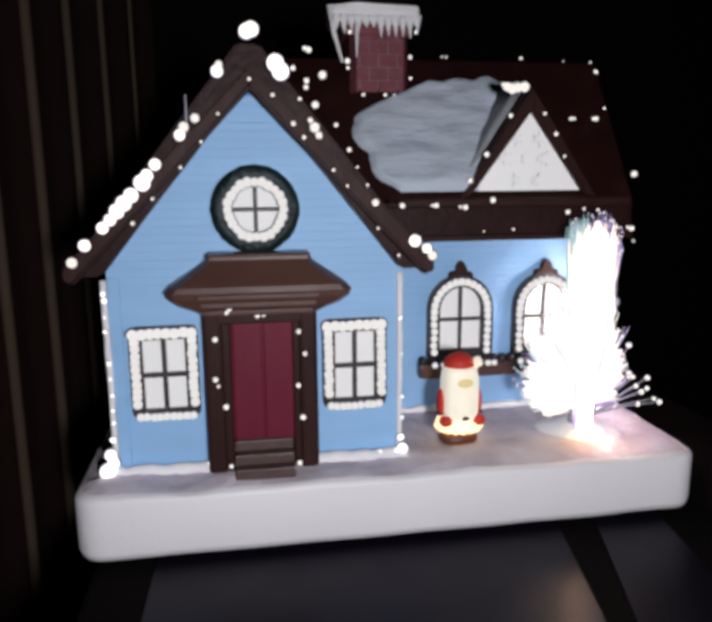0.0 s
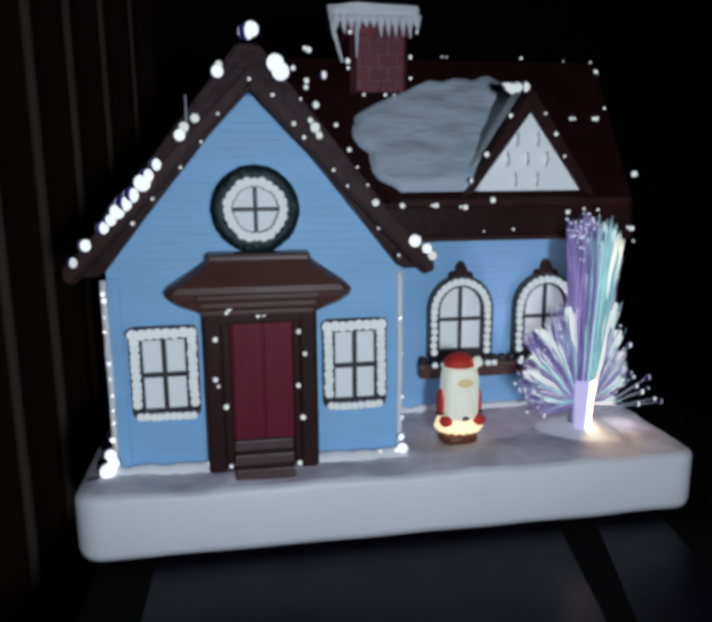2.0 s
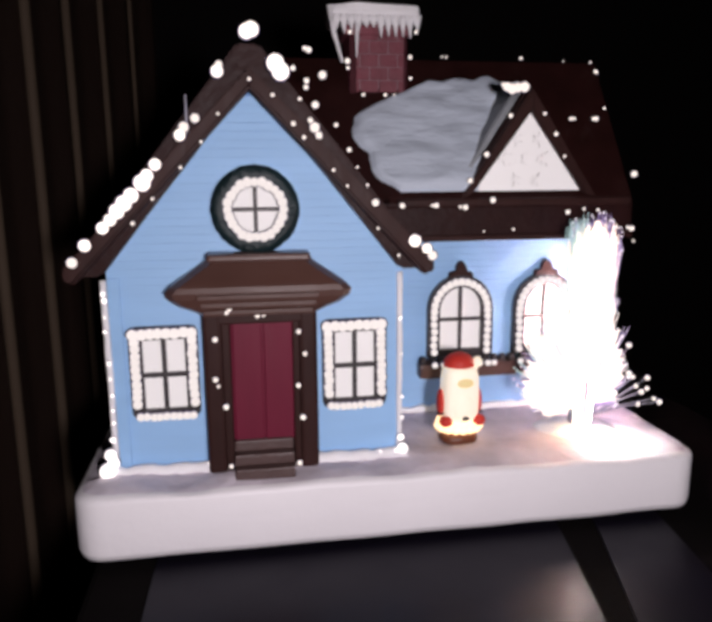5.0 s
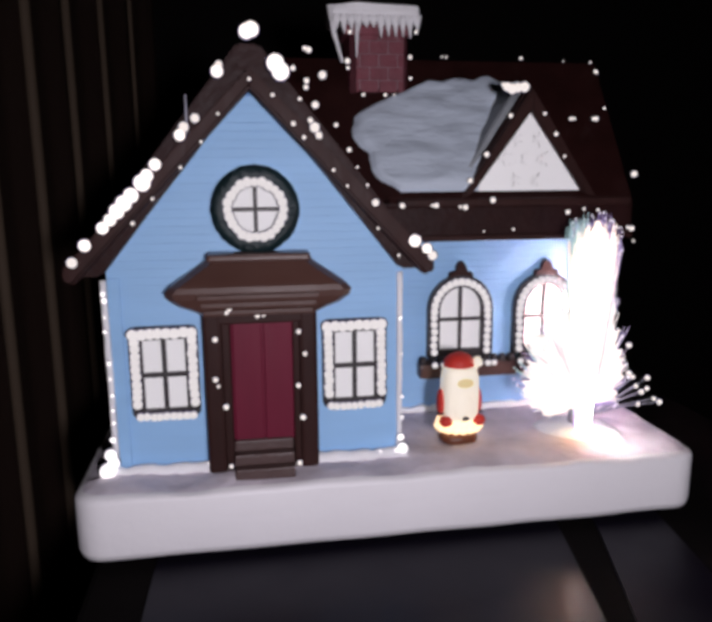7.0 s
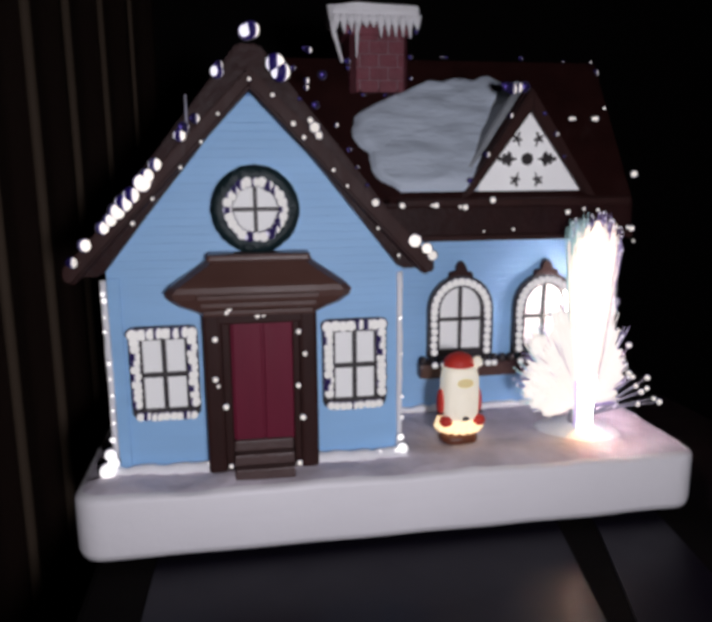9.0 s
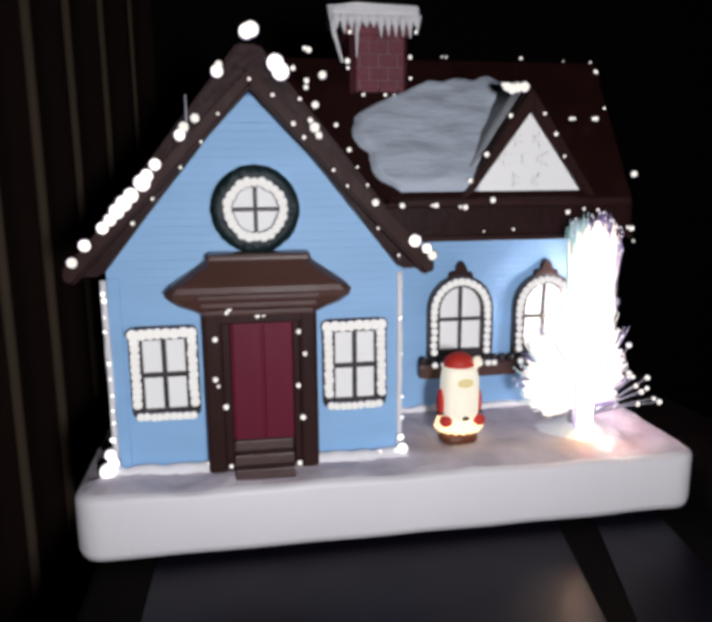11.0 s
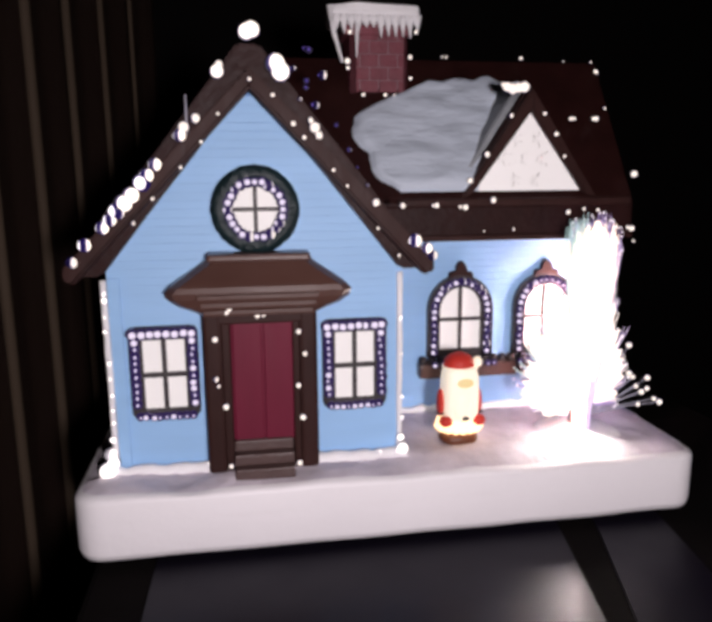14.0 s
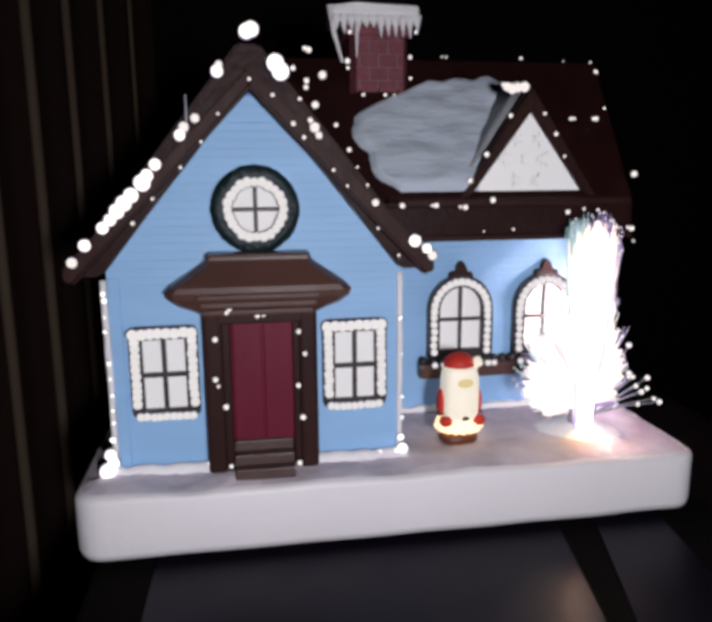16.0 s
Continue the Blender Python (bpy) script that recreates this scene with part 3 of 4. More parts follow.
        bm = prism(bmesh.new(), [(cxw - 0.024, 0.262), (cxw - 0.012, 0.257), (cxw + 0.012, 0.257), (cxw + 0.024, 0.262), (cxw + 0.022, 0.272), (cxw + 0.009, 0.274), (cxw + 0.010, 0.283), (cxw + 0.003, 0.293), (cxw - 0.003, 0.293), (cxw - 0.010, 0.283), (cxw - 0.009, 0.274), (cxw - 0.022, 0.272)], WY - 0.013, WY + 0.001)
        bmesh.ops.bevel(bm, geom=bm.edges[:], offset=0.0015, segments=1, affect="EDGES")
        part("finial", bm, M_TRIM, w, "carved brown finial")
    for x0, x1 in ((0.583, 0.776), (0.782, 0.93)):
        bm = boxed(x0, x1, WY - 0.03, WY + 0.001, 0.071, 0.10, 0.006)
        sill = part("window_box", bm, M_HOOD, h, "brown window box")
        x = x0 + 0.008
        while x < x1 - 0.005:
            part("knob", ball(bmesh.new(), (x, WY - 0.02, 0.104), (0.009, 0.008, 0.010), 0, 8, 6), M_FRAME, sill)
            x += 0.0175
    return h


HOUSE = build_house()


# ---- figurine ----
def build_figurine():
    x, y = 0.616, 0.098
    bm = bmesh.new()

    def pad(c, r, slot, p=0.6):
        """A rounded block."""
        old = set(bm.verts)
        ball(bm, (0, 0, 0), (1, 1, 1), slot, 20, 12)
        for v in [w for w in bm.verts if w not in old]:
            v.co = Vector([c[i] + r[i] * math.copysign(abs(v.co[i]) ** p, v.co[i]) for i in range(3)])

    pad((x - 0.001, y - 0.002, 0.010), (0.033, 0.027, 0.0115), 4, 0.75)
    pad((x + 0.004, y - 0.012, 0.007), (0.012, 0.016, 0.0065), 5, 0.8)
    pad((x, y, 0.034), (0.038, 0.032, 0.013), 3, 0.7)
    for k in range(9):
        a = radians(180 + 22.5 * k)
        ball(bm, (x + 0.033 * math.cos(a), y + 0.028 * math.sin(a), 0.031), (0.010, 0.009, 0.009), 3, 10, 8)
    pad((x, y - 0.002, 0.088), (0.0305, 0.028, 0.052), 1, 0.5)
    ball(bm, (x, y - 0.022, 0.070), (0.022, 0.013, 0.030), 1)
    ball(bm, (x + 0.002, y - 0.0275, 0.112), (0.015, 0.006, 0.008), 2)
    ball(bm, (x - 0.001, y, 0.138), (0.027, 0.026, 0.021), 0)
    pad((x, y - 0.001, 0.133), (0.0290, 0.028, 0.005), 1, 0.7)
    ball(bm, (x + 0.027, y - 0.012, 0.144), (0.0085, 0.0085, 0.010), 1, 12, 8)
    for s in (-1, 1):
        ball(bm, (x + s * 0.033, y - 0.002, 0.072), (0.0065, 0.013, 0.025), 0, 12, 8)
        ball(bm, (x + s * 0.034, y - 0.005, 0.055), (0.0078, 0.010, 0.003), 5, 12, 8)
        ball(bm, (x + s * 0.029, y - 0.022, 0.045), (0.0115, 0.012, 0.0095), 0, 12, 8)
    pad((x + 0.001, y - 0.0335, 0.052), (0.0065, 0.003, 0.0035), 5)
    ball(bm, (x - 0.006, y - 0.034, 0.053), (0.004, 0.003, 0.003), 1, 8, 6)
    ball(bm, (x + 0.010, y - 0.034, 0.053), (0.004, 0.003, 0.003), 1, 8, 6)
    ob = part("figurine", bm, [M_RED, M_CREAM, M_FACE, M_HEM, M_BOOT, M_FRAME], smooth=True)
    tagged(ob, "small glowing figurine in red cap and pale coat on the snow", "figurine")


build_figurine()


# ---- siding boards, one by one ----
def build_siding():
    z, step = -0.006, 0.0125
    while z < 0.565:
        top = z + step - 0.0003

        def span(h):
            if h <= EAVE:
                return HX0 + 0.001, HX1 - 0.001
            f = (PEAK - h) / (PEAK - EAVE)
            return AX - (AX - HX0) * f, AX + (HX1 - AX) * f

        a0, a1 = span(z)
        b0, b1 = span(top)
        bm = bmesh.new()
        lo, hi = HY, HY + 0.0007
        v = [bm.verts.new(p) for p in ((a0, lo, z), (a1, lo, z), (b1, hi, top), (b0, hi, top), (a0, HY + 0.006, z), (a1, HY + 0.006, z), (b1, HY + 0.006, top), (b0, HY + 0.006, top))]
        for f in ((0, 1, 2, 3), (5, 4, 7, 6), (4, 5, 1, 0), (3, 2, 6, 7), (4, 0, 3, 7), (1, 5, 6, 2)):
            bm.faces.new([v[i] for i in f])
        part("plank", bm, M_WALL, HOUSE)
        z += step
    z = -0.006
    while z < 0.345:
        bm = bmesh.new()
        top = z + step - 0.0003
        a0, a1 = HX1 - 0.01, WX1 - 0.001
        v = [bm.verts.new(p) for p in ((a0, WY, z), (a1, WY, z), (a1, WY + 0.0007, top), (a0, WY + 0.0007, top), (a0, WY + 0.006, z), (a1, WY + 0.006, z), (a1, WY + 0.006, top), (a0, WY + 0.006, top))]
        for f in ((0, 1, 2, 3), (5, 4, 7, 6), (4, 5, 1, 0), (3, 2, 6, 7), (4, 0, 3, 7), (1, 5, 6, 2)):
            bm.faces.new([v[i] for i in f])
        part("plank", bm, M_WALL, HOUSE)
        z += step


build_siding()

# ---- light strings: two-sided beads turned for the colour change, in added shields ----
BEADS = []
MESHES = {}


def bead_mesh(r, mat):
    if (r, mat.name) not in MESHES:
        bm = bmesh.new()
        bmesh.ops.create_uvsphere(bm, u_segments=12, v_segments=8, radius=r * U)
        me = bpy.data.meshes.new("bead")
        bm.to_mesh(me)
        bm.free()
        me.materials.append(mat)
        me.shade_smooth()
        # added half-cup that blocks the glow of the bead's rear side
        cup = bmesh.new()
        rows = []
        for k in range(4):
            a = radians(8 + 82 * k / 3)
            rows.append([cup.verts.new((1.12 * r * U * math.cos(a) * math.cos(b), 1.12 * r * U * math.sin(a), 1.12 * r * U * math.cos(a) * math.sin(b))) for b in [2 * math.pi * i / 12 for i in range(12)]] if k < 3 else [cup.verts.new((0, 1.12 * r * U, 0))])
        for p, q in zip(rows[:2], rows[1:3]):
            for i in range(12):
                cup.faces.new((p[i], p[(i + 1) % 12], q[(i + 1) % 12], q[i]))
        for i in range(12):
            cup.faces.new((rows[2][i], rows[2][(i + 1) % 12], rows[3][0]))
        cm = bpy.data.meshes.new("bead_shield")
        cup.to_mesh(cm)
        cup.free()
        cm.materials.append(M_WIRE)
        MESHES[r, mat.name] = me, cm
    return MESHES[r, mat.name]


def add_bead(owner, p, r, mat, cycle):
    me, cm = bead_mesh(r, mat)
    s = new("bead_shield", cm)
    s.parent = owner
    s.location = Vector(p) * U - owner.location
    s.rotation_euler.z = math.atan2(0.26 - p[0], 0.99 + p[1])
    b = new("bead", me)
    b.parent = s
    b["label"] = "small glowing light bead"
    BEADS.append((b, cycle))


SIZES = random.Random(29)


def string(at, label, spots, cycle, mat=None, y=0.03, r=0.0065):
    t = thing("light_string", at, label, "string lights", "light strings on the cottage")
    for x, z, *k in spots:
        rr = r * (k[0] if k else 1.0)
        rr *= SIZES.uniform(0.5, 0.85) if rr < 0.009 else SIZES.uniform(0.75, 0.97)
        add_bead(t, (x, k[1] if len(k) > 1 else y, z), round(rr, 4), mat or (M_BEAD_BIG if rr > 0.008 else M_BEAD), cycle)
    return t


string((0.1, 0.03, 0.40), "string of glowing beads along the brown roof verge", [(0.021, 0.336, 1.4), (0.040, 0.360, 1.7), (0.066, 0.384, 1.5), (0.077, 0.395, 1.7), (0.087, 0.407, 2.0), (0.097, 0.418, 2.2), (0.108, 0.429, 2.0), (0.124, 0.446, 2.0), (0.131, 0.456, 1.9), (0.143, 0.471, 1.6)], "left")
string((0.2, 0.03, 0.55), "string of glowing beads near the gable peak", [(0.179, 0.511, 1.6), (0.185, 0.522, 1.4), (0.201, 0.534, 1.2), (0.234, 0.597, 1.7), (0.237, 0.606, 1.2), (0.276, 0.650, 2.0), (0.283, 0.653, 1.9), (0.315, 0.609, 2.4), (0.322, 0.598, 2.6)], "upper")
string((0.28, 0.027, 0.56), "string of tiny beads on the verge boards", [(0.278, 0.587, 0.9), (0.31, 0.566), (0.338, 0.527), (0.353, 0.508), (0.395, 0.462), (0.415, 0.439, 0.7), (0.461, 0.376, 0.8), (0.493, 0.335, 0.8), (0.233, 0.540, 0.8), (0.208, 0.502), (0.178, 0.467, 0.8), (0.137, 0.424, 0.9), (0.108, 0.390, 0.9)], "verge", y=0.026, r=0.0047)
string((0.36, 0.035, 0.56), "string of glowing beads down the gable slope", [(0.340, 0.604, 0.8), (0.363, 0.629, 1.0), (0.357, 0.631, 0.7), (0.359, 0.587, 1.0), (0.358, 0.578, 0.8), (0.382, 0.595, 1.2), (0.349, 0.562, 0.8), (0.371, 0.554, 1.0), (0.401, 0.526, 0.8), (0.420, 0.491, 1.0), (0.432, 0.466, 0.6), (0.447, 0.44, 0.6)], "slope", y=0.036)
string((0.5, 0.035, 0.37), "string of glowing beads at the roof corner", [(0.363, 0.532, 1.2), (0.369, 0.522, 1.4), (0.375, 0.511, 1.3), (0.458, 0.414, 1.2), (0.499, 0.409, 1.0), (0.519, 0.356, 1.6), (0.538, 0.344, 1.4), (0.547, 0.333, 1.4)], "right", y=0.03)
string((0.8, 0.187, 0.39), "string of tiny beads along the wing eave", [(0.596, 0.401), (0.589, 0.401, 0.7), (0.649, 0.397), (0.640, 0.398, 0.7), (0.699, 0.409, 1.1), (0.684, 0.354, 0.6), (0.739, 0.357, 0.7), (0.968, 0.354), (0.973, 0.331, 0.8), (0.960, 0.356, 0.7), (0.841, 0.386, 0.9), (0.872, 0.391, 0.9), (0.899, 0.389, 0.9)], "verge", y=0.185, r=0.0058)
string((0.75, 0.2, 0.58), "string of tiny beads on the dormer gable", [(0.661, 0.443, 0.8), (0.690, 0.488, 0.8), (0.732, 0.554, 0.7), (0.795, 0.558, 0.6), (0.818, 0.523, 0.7), (0.836, 0.484, 0.6), (0.716, 0.606, 1.0), (0.724, 0.602, 1.2), (0.733, 0.599, 1.3), (0.743, 0.601, 1.2), (0.755, 0.602, 1.4)], "upper", mat=M_BEAD, y=0.199, r=0.0075)
string((0.8, 0.393, 0.68), "string of tiny beads along the wing ridge", [(0.455, 0.619, 0.8), (0.669, 0.679, 0.8), (0.661, 0.680, 0.6), (0.824, 0.680, 1.0), (0.914, 0.676, 0.6), (0.973, 0.675, 0.8), (0.985, 0.655, 1.6)], "upper", y=0.389, r=0.0056)
string((0.95, 0.3, 0.55), "string of beads on the end of the wing roof", [(0.967, 0.578, 0.7, 0.31), (0.892, 0.557, 0.9, 0.297), (0.899, 0.557, 0.8, 0.297), (0.939, 0.557, 1.0, 0.297), (0.945, 0.557, 0.8, 0.297), (0.985, 0.452, 1.0, 0.218)], "verge", mat=M_BEAD, r=0.0075)
string((0.28, 0.033, 0.14), "string of tiny beads round the door posts", [(0.237, 0.263, 1.1, 0.016), (0.233, 0.258, 0.8, 0.016), (0.278, 0.249, 0.9), (0.287, 0.2495, 0.9), (0.339, 0.267, 1.0, 0.016), (0.214, 0.215), (0.212, 0.153), (0.216, 0.142, 0.7), (0.226, 0.109, 1.1), (0.339, 0.222), (0.348, 0.187, 1.1), (0.337, 0.137), (0.343, 0.085, 1.1), (0.230, 0.012, 1.3), (0.336, 0.010, 1.3)], "verge", y=0.032, r=0.0055)
string((0.06, 0.06, 0.14), "string of white beads down the cottage corner", [(0.054, 0.285, 1.3), (0.055, 0.275, 1.1), (0.053, 0.228), (0.055, 0.179), (0.056, 0.129), (0.055, 0.085), (0.047, 0.034, 2.2), (0.041, 0.008, 2.7), (0.050, 0.020, 2.2), (0.046, -0.002, 1.8), (0.054, 0.25, 0.9), (0.055, 0.155, 0.9), (0.055, 0.105, 0.9), (0.052, 0.058, 1.3), (0.09, 0.006, 1.0), (0.125, 0.004, 1.1), (0.195, 0.006, 1.2), (0.39, 0.006, 1.2), (0.47, 0.008, 1.1), (0.507, 0.10, 0.9), (0.507, 0.065, 1.0), (0.503, 0.231, 0.8), (0.506, 0.171, 0.7), (0.505, 0.031, 1.6), (0.508, 0.012, 2.0), (0.499, 0.008, 1.7), (0.43, 0.006, 0.9), (0.16, 0.003, 0.8)], "verge", mat=M_BEAD_SNOW, y=0.058, r=0.0052)
string((0.53, 0.385, 0.68), "string of tiny beads on the brick chimney", [(0.432, 0.752, 1.1), (0.471, 0.713, 0.9), (0.466, 0.662), (0.467, 0.650, 0.8), (0.586, 0.671), (0.587, 0.633, 0.9), (0.496, 0.602, 0.9), (0.538, 0.602, 0.9), (0.555, 0.602, 0.8), (0.597, 0.716, 0.8)], "upper", y=0.345, r=0.0065)

def window_lights():
    rnd = random.Random(7)
    for x0, x1 in ((0.084, 0.187), (0.378, 0.481)):
        t = thing("light_string", ((x0 + x1) / 2, HY - 0.014, 0.16), "beads of light framing the square window", "string lights", "light strings on the cottage")
        z0, z1, m = 0.088, 0.232, 0.009
        spots = [(x0 + 0.008 + i * (x1 - x0 - 0.016) / 7, z1 - m, 0.0090) for i in range(8)]
        spots += [(x0 + 0.012 + i * (x1 - x0 - 0.024) / 8, z0 + 0.004, 0.0068) for i in range(9)]
        for i in range(10):
            z = z1 - 0.021 - i * (z1 - z0 - 0.036) / 10
            spots += [(x0 + m, z, 0.0080), (x1 - m, z, 0.0080)]
        for x, z, r in spots:
            add_bead(t, (x + rnd.uniform(-0.001, 0.001), HY - 0.014, z + rnd.uniform(-0.001, 0.001)), r, M_BEAD_TOP if z > z1 - 0.024 else M_BEAD_WIN if rnd.random() < 0.2 else M_BEAD_VIO, "front")
    t = thing("light_string", (0.281, HY - 0.02, 0.4055), "ring of light beads inside the round window", "string lights", "light strings on the cottage")
    for i in range(24):
        a = 2 * math.pi * i / 24
        rr = 0.0405 + rnd.uniform(-0.0012, 0.0012)
        add_bead(t, (0.281 + rr * math.cos(a), HY - 0.02, 0.4055 + rr * math.sin(a)), 0.0080 if i % 3 else 0.0070, M_BEAD_WIN, "round")
    for cx in (0.6655, 0.836):
        t = thing("light_string", (cx, WY - 0.016, 0.19), "beads of light framing the arched window", "string lights", "light strings on the cottage")
        for i in range(15):
            a = radians(180 * i / 14)
            add_bead(t, (cx + 0.0525 * math.cos(a), WY - 0.016, 0.200 + 0.055 * math.sin(a)), 0.0078, rnd.choice((M_BEAD_WIN, M_BEAD_VIO, M_BEAD_VIO)), "wing")
        for i in range(6):
            for s in (-1, 1):
                add_bead(t, (cx + s * 0.0525 + rnd.uniform(-0.001, 0.001), WY - 0.016, 0.188 - i * 0.0135), 0.0072, rnd.choice((M_BEAD_WIN, M_BEAD_VIO, M_BEAD_VIO)), "wing")
        for x in (-0.055, -0.038, 0.034, 0.05, 0.062):
            add_bead(t, (cx + x, WY - 0.034, 0.1), 0.0062, rnd.choice((M_BEAD_WIN, M_BEAD_VIO, M_BEAD_VIO)), "wing")


window_lights()


def build_snowflake():
    """Six arms and a hub, dark on one face and lit on the other, on the dormer panel."""
    t = thing("snowflake_emblem", (0.770, 0.2075, 0.48), "dark snowflake emblem on the lit dormer panel", "emblem")

    def piece(name, outline, at):
        bm = prism(bmesh.new(), [(x * U, z * U) for x, z in outline], -0.0008 * U, 0.0008 * U)
        bm.normal_update()
        for f in bm.faces:
            f.material_index = 1 if f.normal.y > 0.5 or f.calc_center_median().y > 0.0007 * U else 0
        me = bpy.data.meshes.new(name)
        bm.to_mesh(me)
        bm.free()
        me.materials.append(M_FRAME)
        me.materials.append(M_GABLE)
        ob = new(name, me)
        ob.parent = t
        ob.location = Vector(at) * U - t.location
        BEADS.append((ob, "flake"))

    hub = [(0.0115 * math.cos(radians(a)), 0.0115 * math.sin(radians(a))) for a in range(0, 360, 45)]
    piece("hub", hub, (0.769, 0.2075, 0.48))
    for k in range(6):
        a = radians(60 * k)

        def turn(x, z):
            return x * math.cos(a) - z * math.sin(a), x * math.sin(a) + z * math.cos(a)

        half = [(-0.016, 0.0012), (-0.008, 0.003), (-0.006, 0.010), (-0.001, 0.013), (0.002, 0.006), (0.006, 0.010), (0.010, 0.007), (0.009, 0.003), (0.017, 0.004)]
        arrow = half[::-1] + [(px, -pz) for px, pz in half]
        hook = [(-0.012, -0.0035), (-0.002, -0.0015), (0.000, -0.010), (0.0035, -0.0095), (0.003, -0.003), (0.010, -0.006), (0.012, -0.003), (0.006, 0.001), (0.011, 0.008), (0.008, 0.0105), (0.002, 0.0035), (-0.003, 0.008), (-0.006, 0.006), (-0.004, 0.001), (-0.012, -0.001)]
        if k % 3:
            arrow = hook if k in (1, 4) else [(px, -pz) for px, pz in hook][::-1]
        c = turn(0.041 if k % 3 else 0.037, 0)
        if k in (1, 2):
            c = (c[0] * 0.95, c[1] * 0.95)
        piece("arm", [turn((1.0 if k % 3 else 1.05) * px, (1.0 if k % 3 else 1.05) * pz) for px, pz in arrow], (0.769 + c[0], 0.2075, 0.48 + c[1]))


build_snowflake()


# ---- fibre-optic tree ----
M_POINT = shader("fibre_point", (0.6, 0.6, 0.6), 0.4, 0.1, glow=(0.95, 0.88, 1.0), power=0.6)
M_TUFT_TEAL = shader("teal_fibre", (0.3, 0.4, 0.4), 0.4, 0.1, glow=(0.45, 0.95, 0.9), power=0.7)
M_TUFT_CORE = shader("dim_fibre_core", (0.10, 0.08, 0.20), 0.4, 0.3, glow=(0.34, 0.20, 0.75), power=0.12)
# rose side of the added hidden tufts, also there to light the wall
M_WALL_FILL_ROSE = shader("rose_wall_fill", (0.5, 0.3, 0.3), 0.4, 0.1, glow=(1.0, 0.68, 0.72), power=100.0)
TUFTS = []
STEM_COLOURS = [shader(name, (0.5, 0.45, 0.55), 0.4, 0.2, 90, 0.3, 300, glow=c, power=w, stretch=(1, 1, 0.2)) for name, c, w in (
    ("lilac_stem", (0.74, 0.58, 1.0), 0.62), ("white_stem", (1.0, 0.93, 0.86), 260.0), ("rose_stem", (1.0, 0.16, 0.10), 38.0), ("amber_stem", (1.0, 0.64, 0.28), 28.0),
    ("teal_stem", (0.50, 0.95, 0.70), 4.0), ("blank_stem", (0.8, 0.7, 1.0), 0.3))]


def vary_fibres(m, colors, lo, hi):
    """Each fibre glows a little differently, with fine streaks along it."""
    n, l = m.node_tree.nodes, m.node_tree.links
    geo = n.new("ShaderNodeNewGeometry")
    co = n.new("ShaderNodeTexCoord")
    mp = n.new("ShaderNodeMapping")
    mp.inputs["Scale"].default_value = (1, 1, 0.08)
    l.new(co.outputs["Object"], mp.inputs["Vector"])
    streak = n.new("ShaderNodeTexNoise")
    streak.inputs["Scale"].default_value, streak.inputs["Detail"].default_value = 420, 3
    l.new(mp.outputs[0], streak.inputs["Vector"])
    sharp = n.new("ShaderNodeMapRange")
    sharp.inputs[1].default_value, sharp.inputs[2].default_value = 0.42, 0.72
    l.new(streak.outputs[0], sharp.inputs[0])
    cube = n.new("ShaderNodeMath")
    cube.operation, cube.inputs[1].default_value = "POWER", 3.0
    l.new(geo.outputs["Random Per Island"], cube.inputs[0])
    both = n.new("ShaderNodeMath")
    both.operation = "MAXIMUM"
    l.new(cube.outputs[0], both.inputs[0])
    l.new(sharp.outputs[0], both.inputs[1])
    ramp = n.new("ShaderNodeValToRGB")
    ramp.color_ramp.elements[0].color, ramp.color_ramp.elements[1].color = (*colors[0], 1), (*colors[1], 1)
    span = n.new("ShaderNodeMapRange")
    span.inputs[3].default_value, span.inputs[4].default_value = lo, hi
    l.new(both.outputs[0], ramp.inputs[0])
    l.new(both.outputs[0], span.inputs[0])
    b = n["Principled BSDF"]
    l.new(ramp.outputs[0], b.inputs["Emission Color"])
    l.new(span.outputs[0], b.inputs["Emission Strength"])


vary_fibres(M_TUFT_VIOLET, ((0.42, 0.22, 0.92), (0.80, 0.66, 1.0)), 0.14, 0.66)
vary_fibres(M_TUFT_TEAL, ((0.22, 0.62, 0.70), (0.72, 1.0, 0.97)), 0.2, 0.9)


def sector(x, y, r, flank=(156, 212)):
    """White towards the room, teal on one flank, violet behind."""
    a = math.degrees(math.atan2(y, x)) % 360
    return 3 if flank[0] < a < flank[1] else 0 if y < -0.1 * r and a < 338 else 1


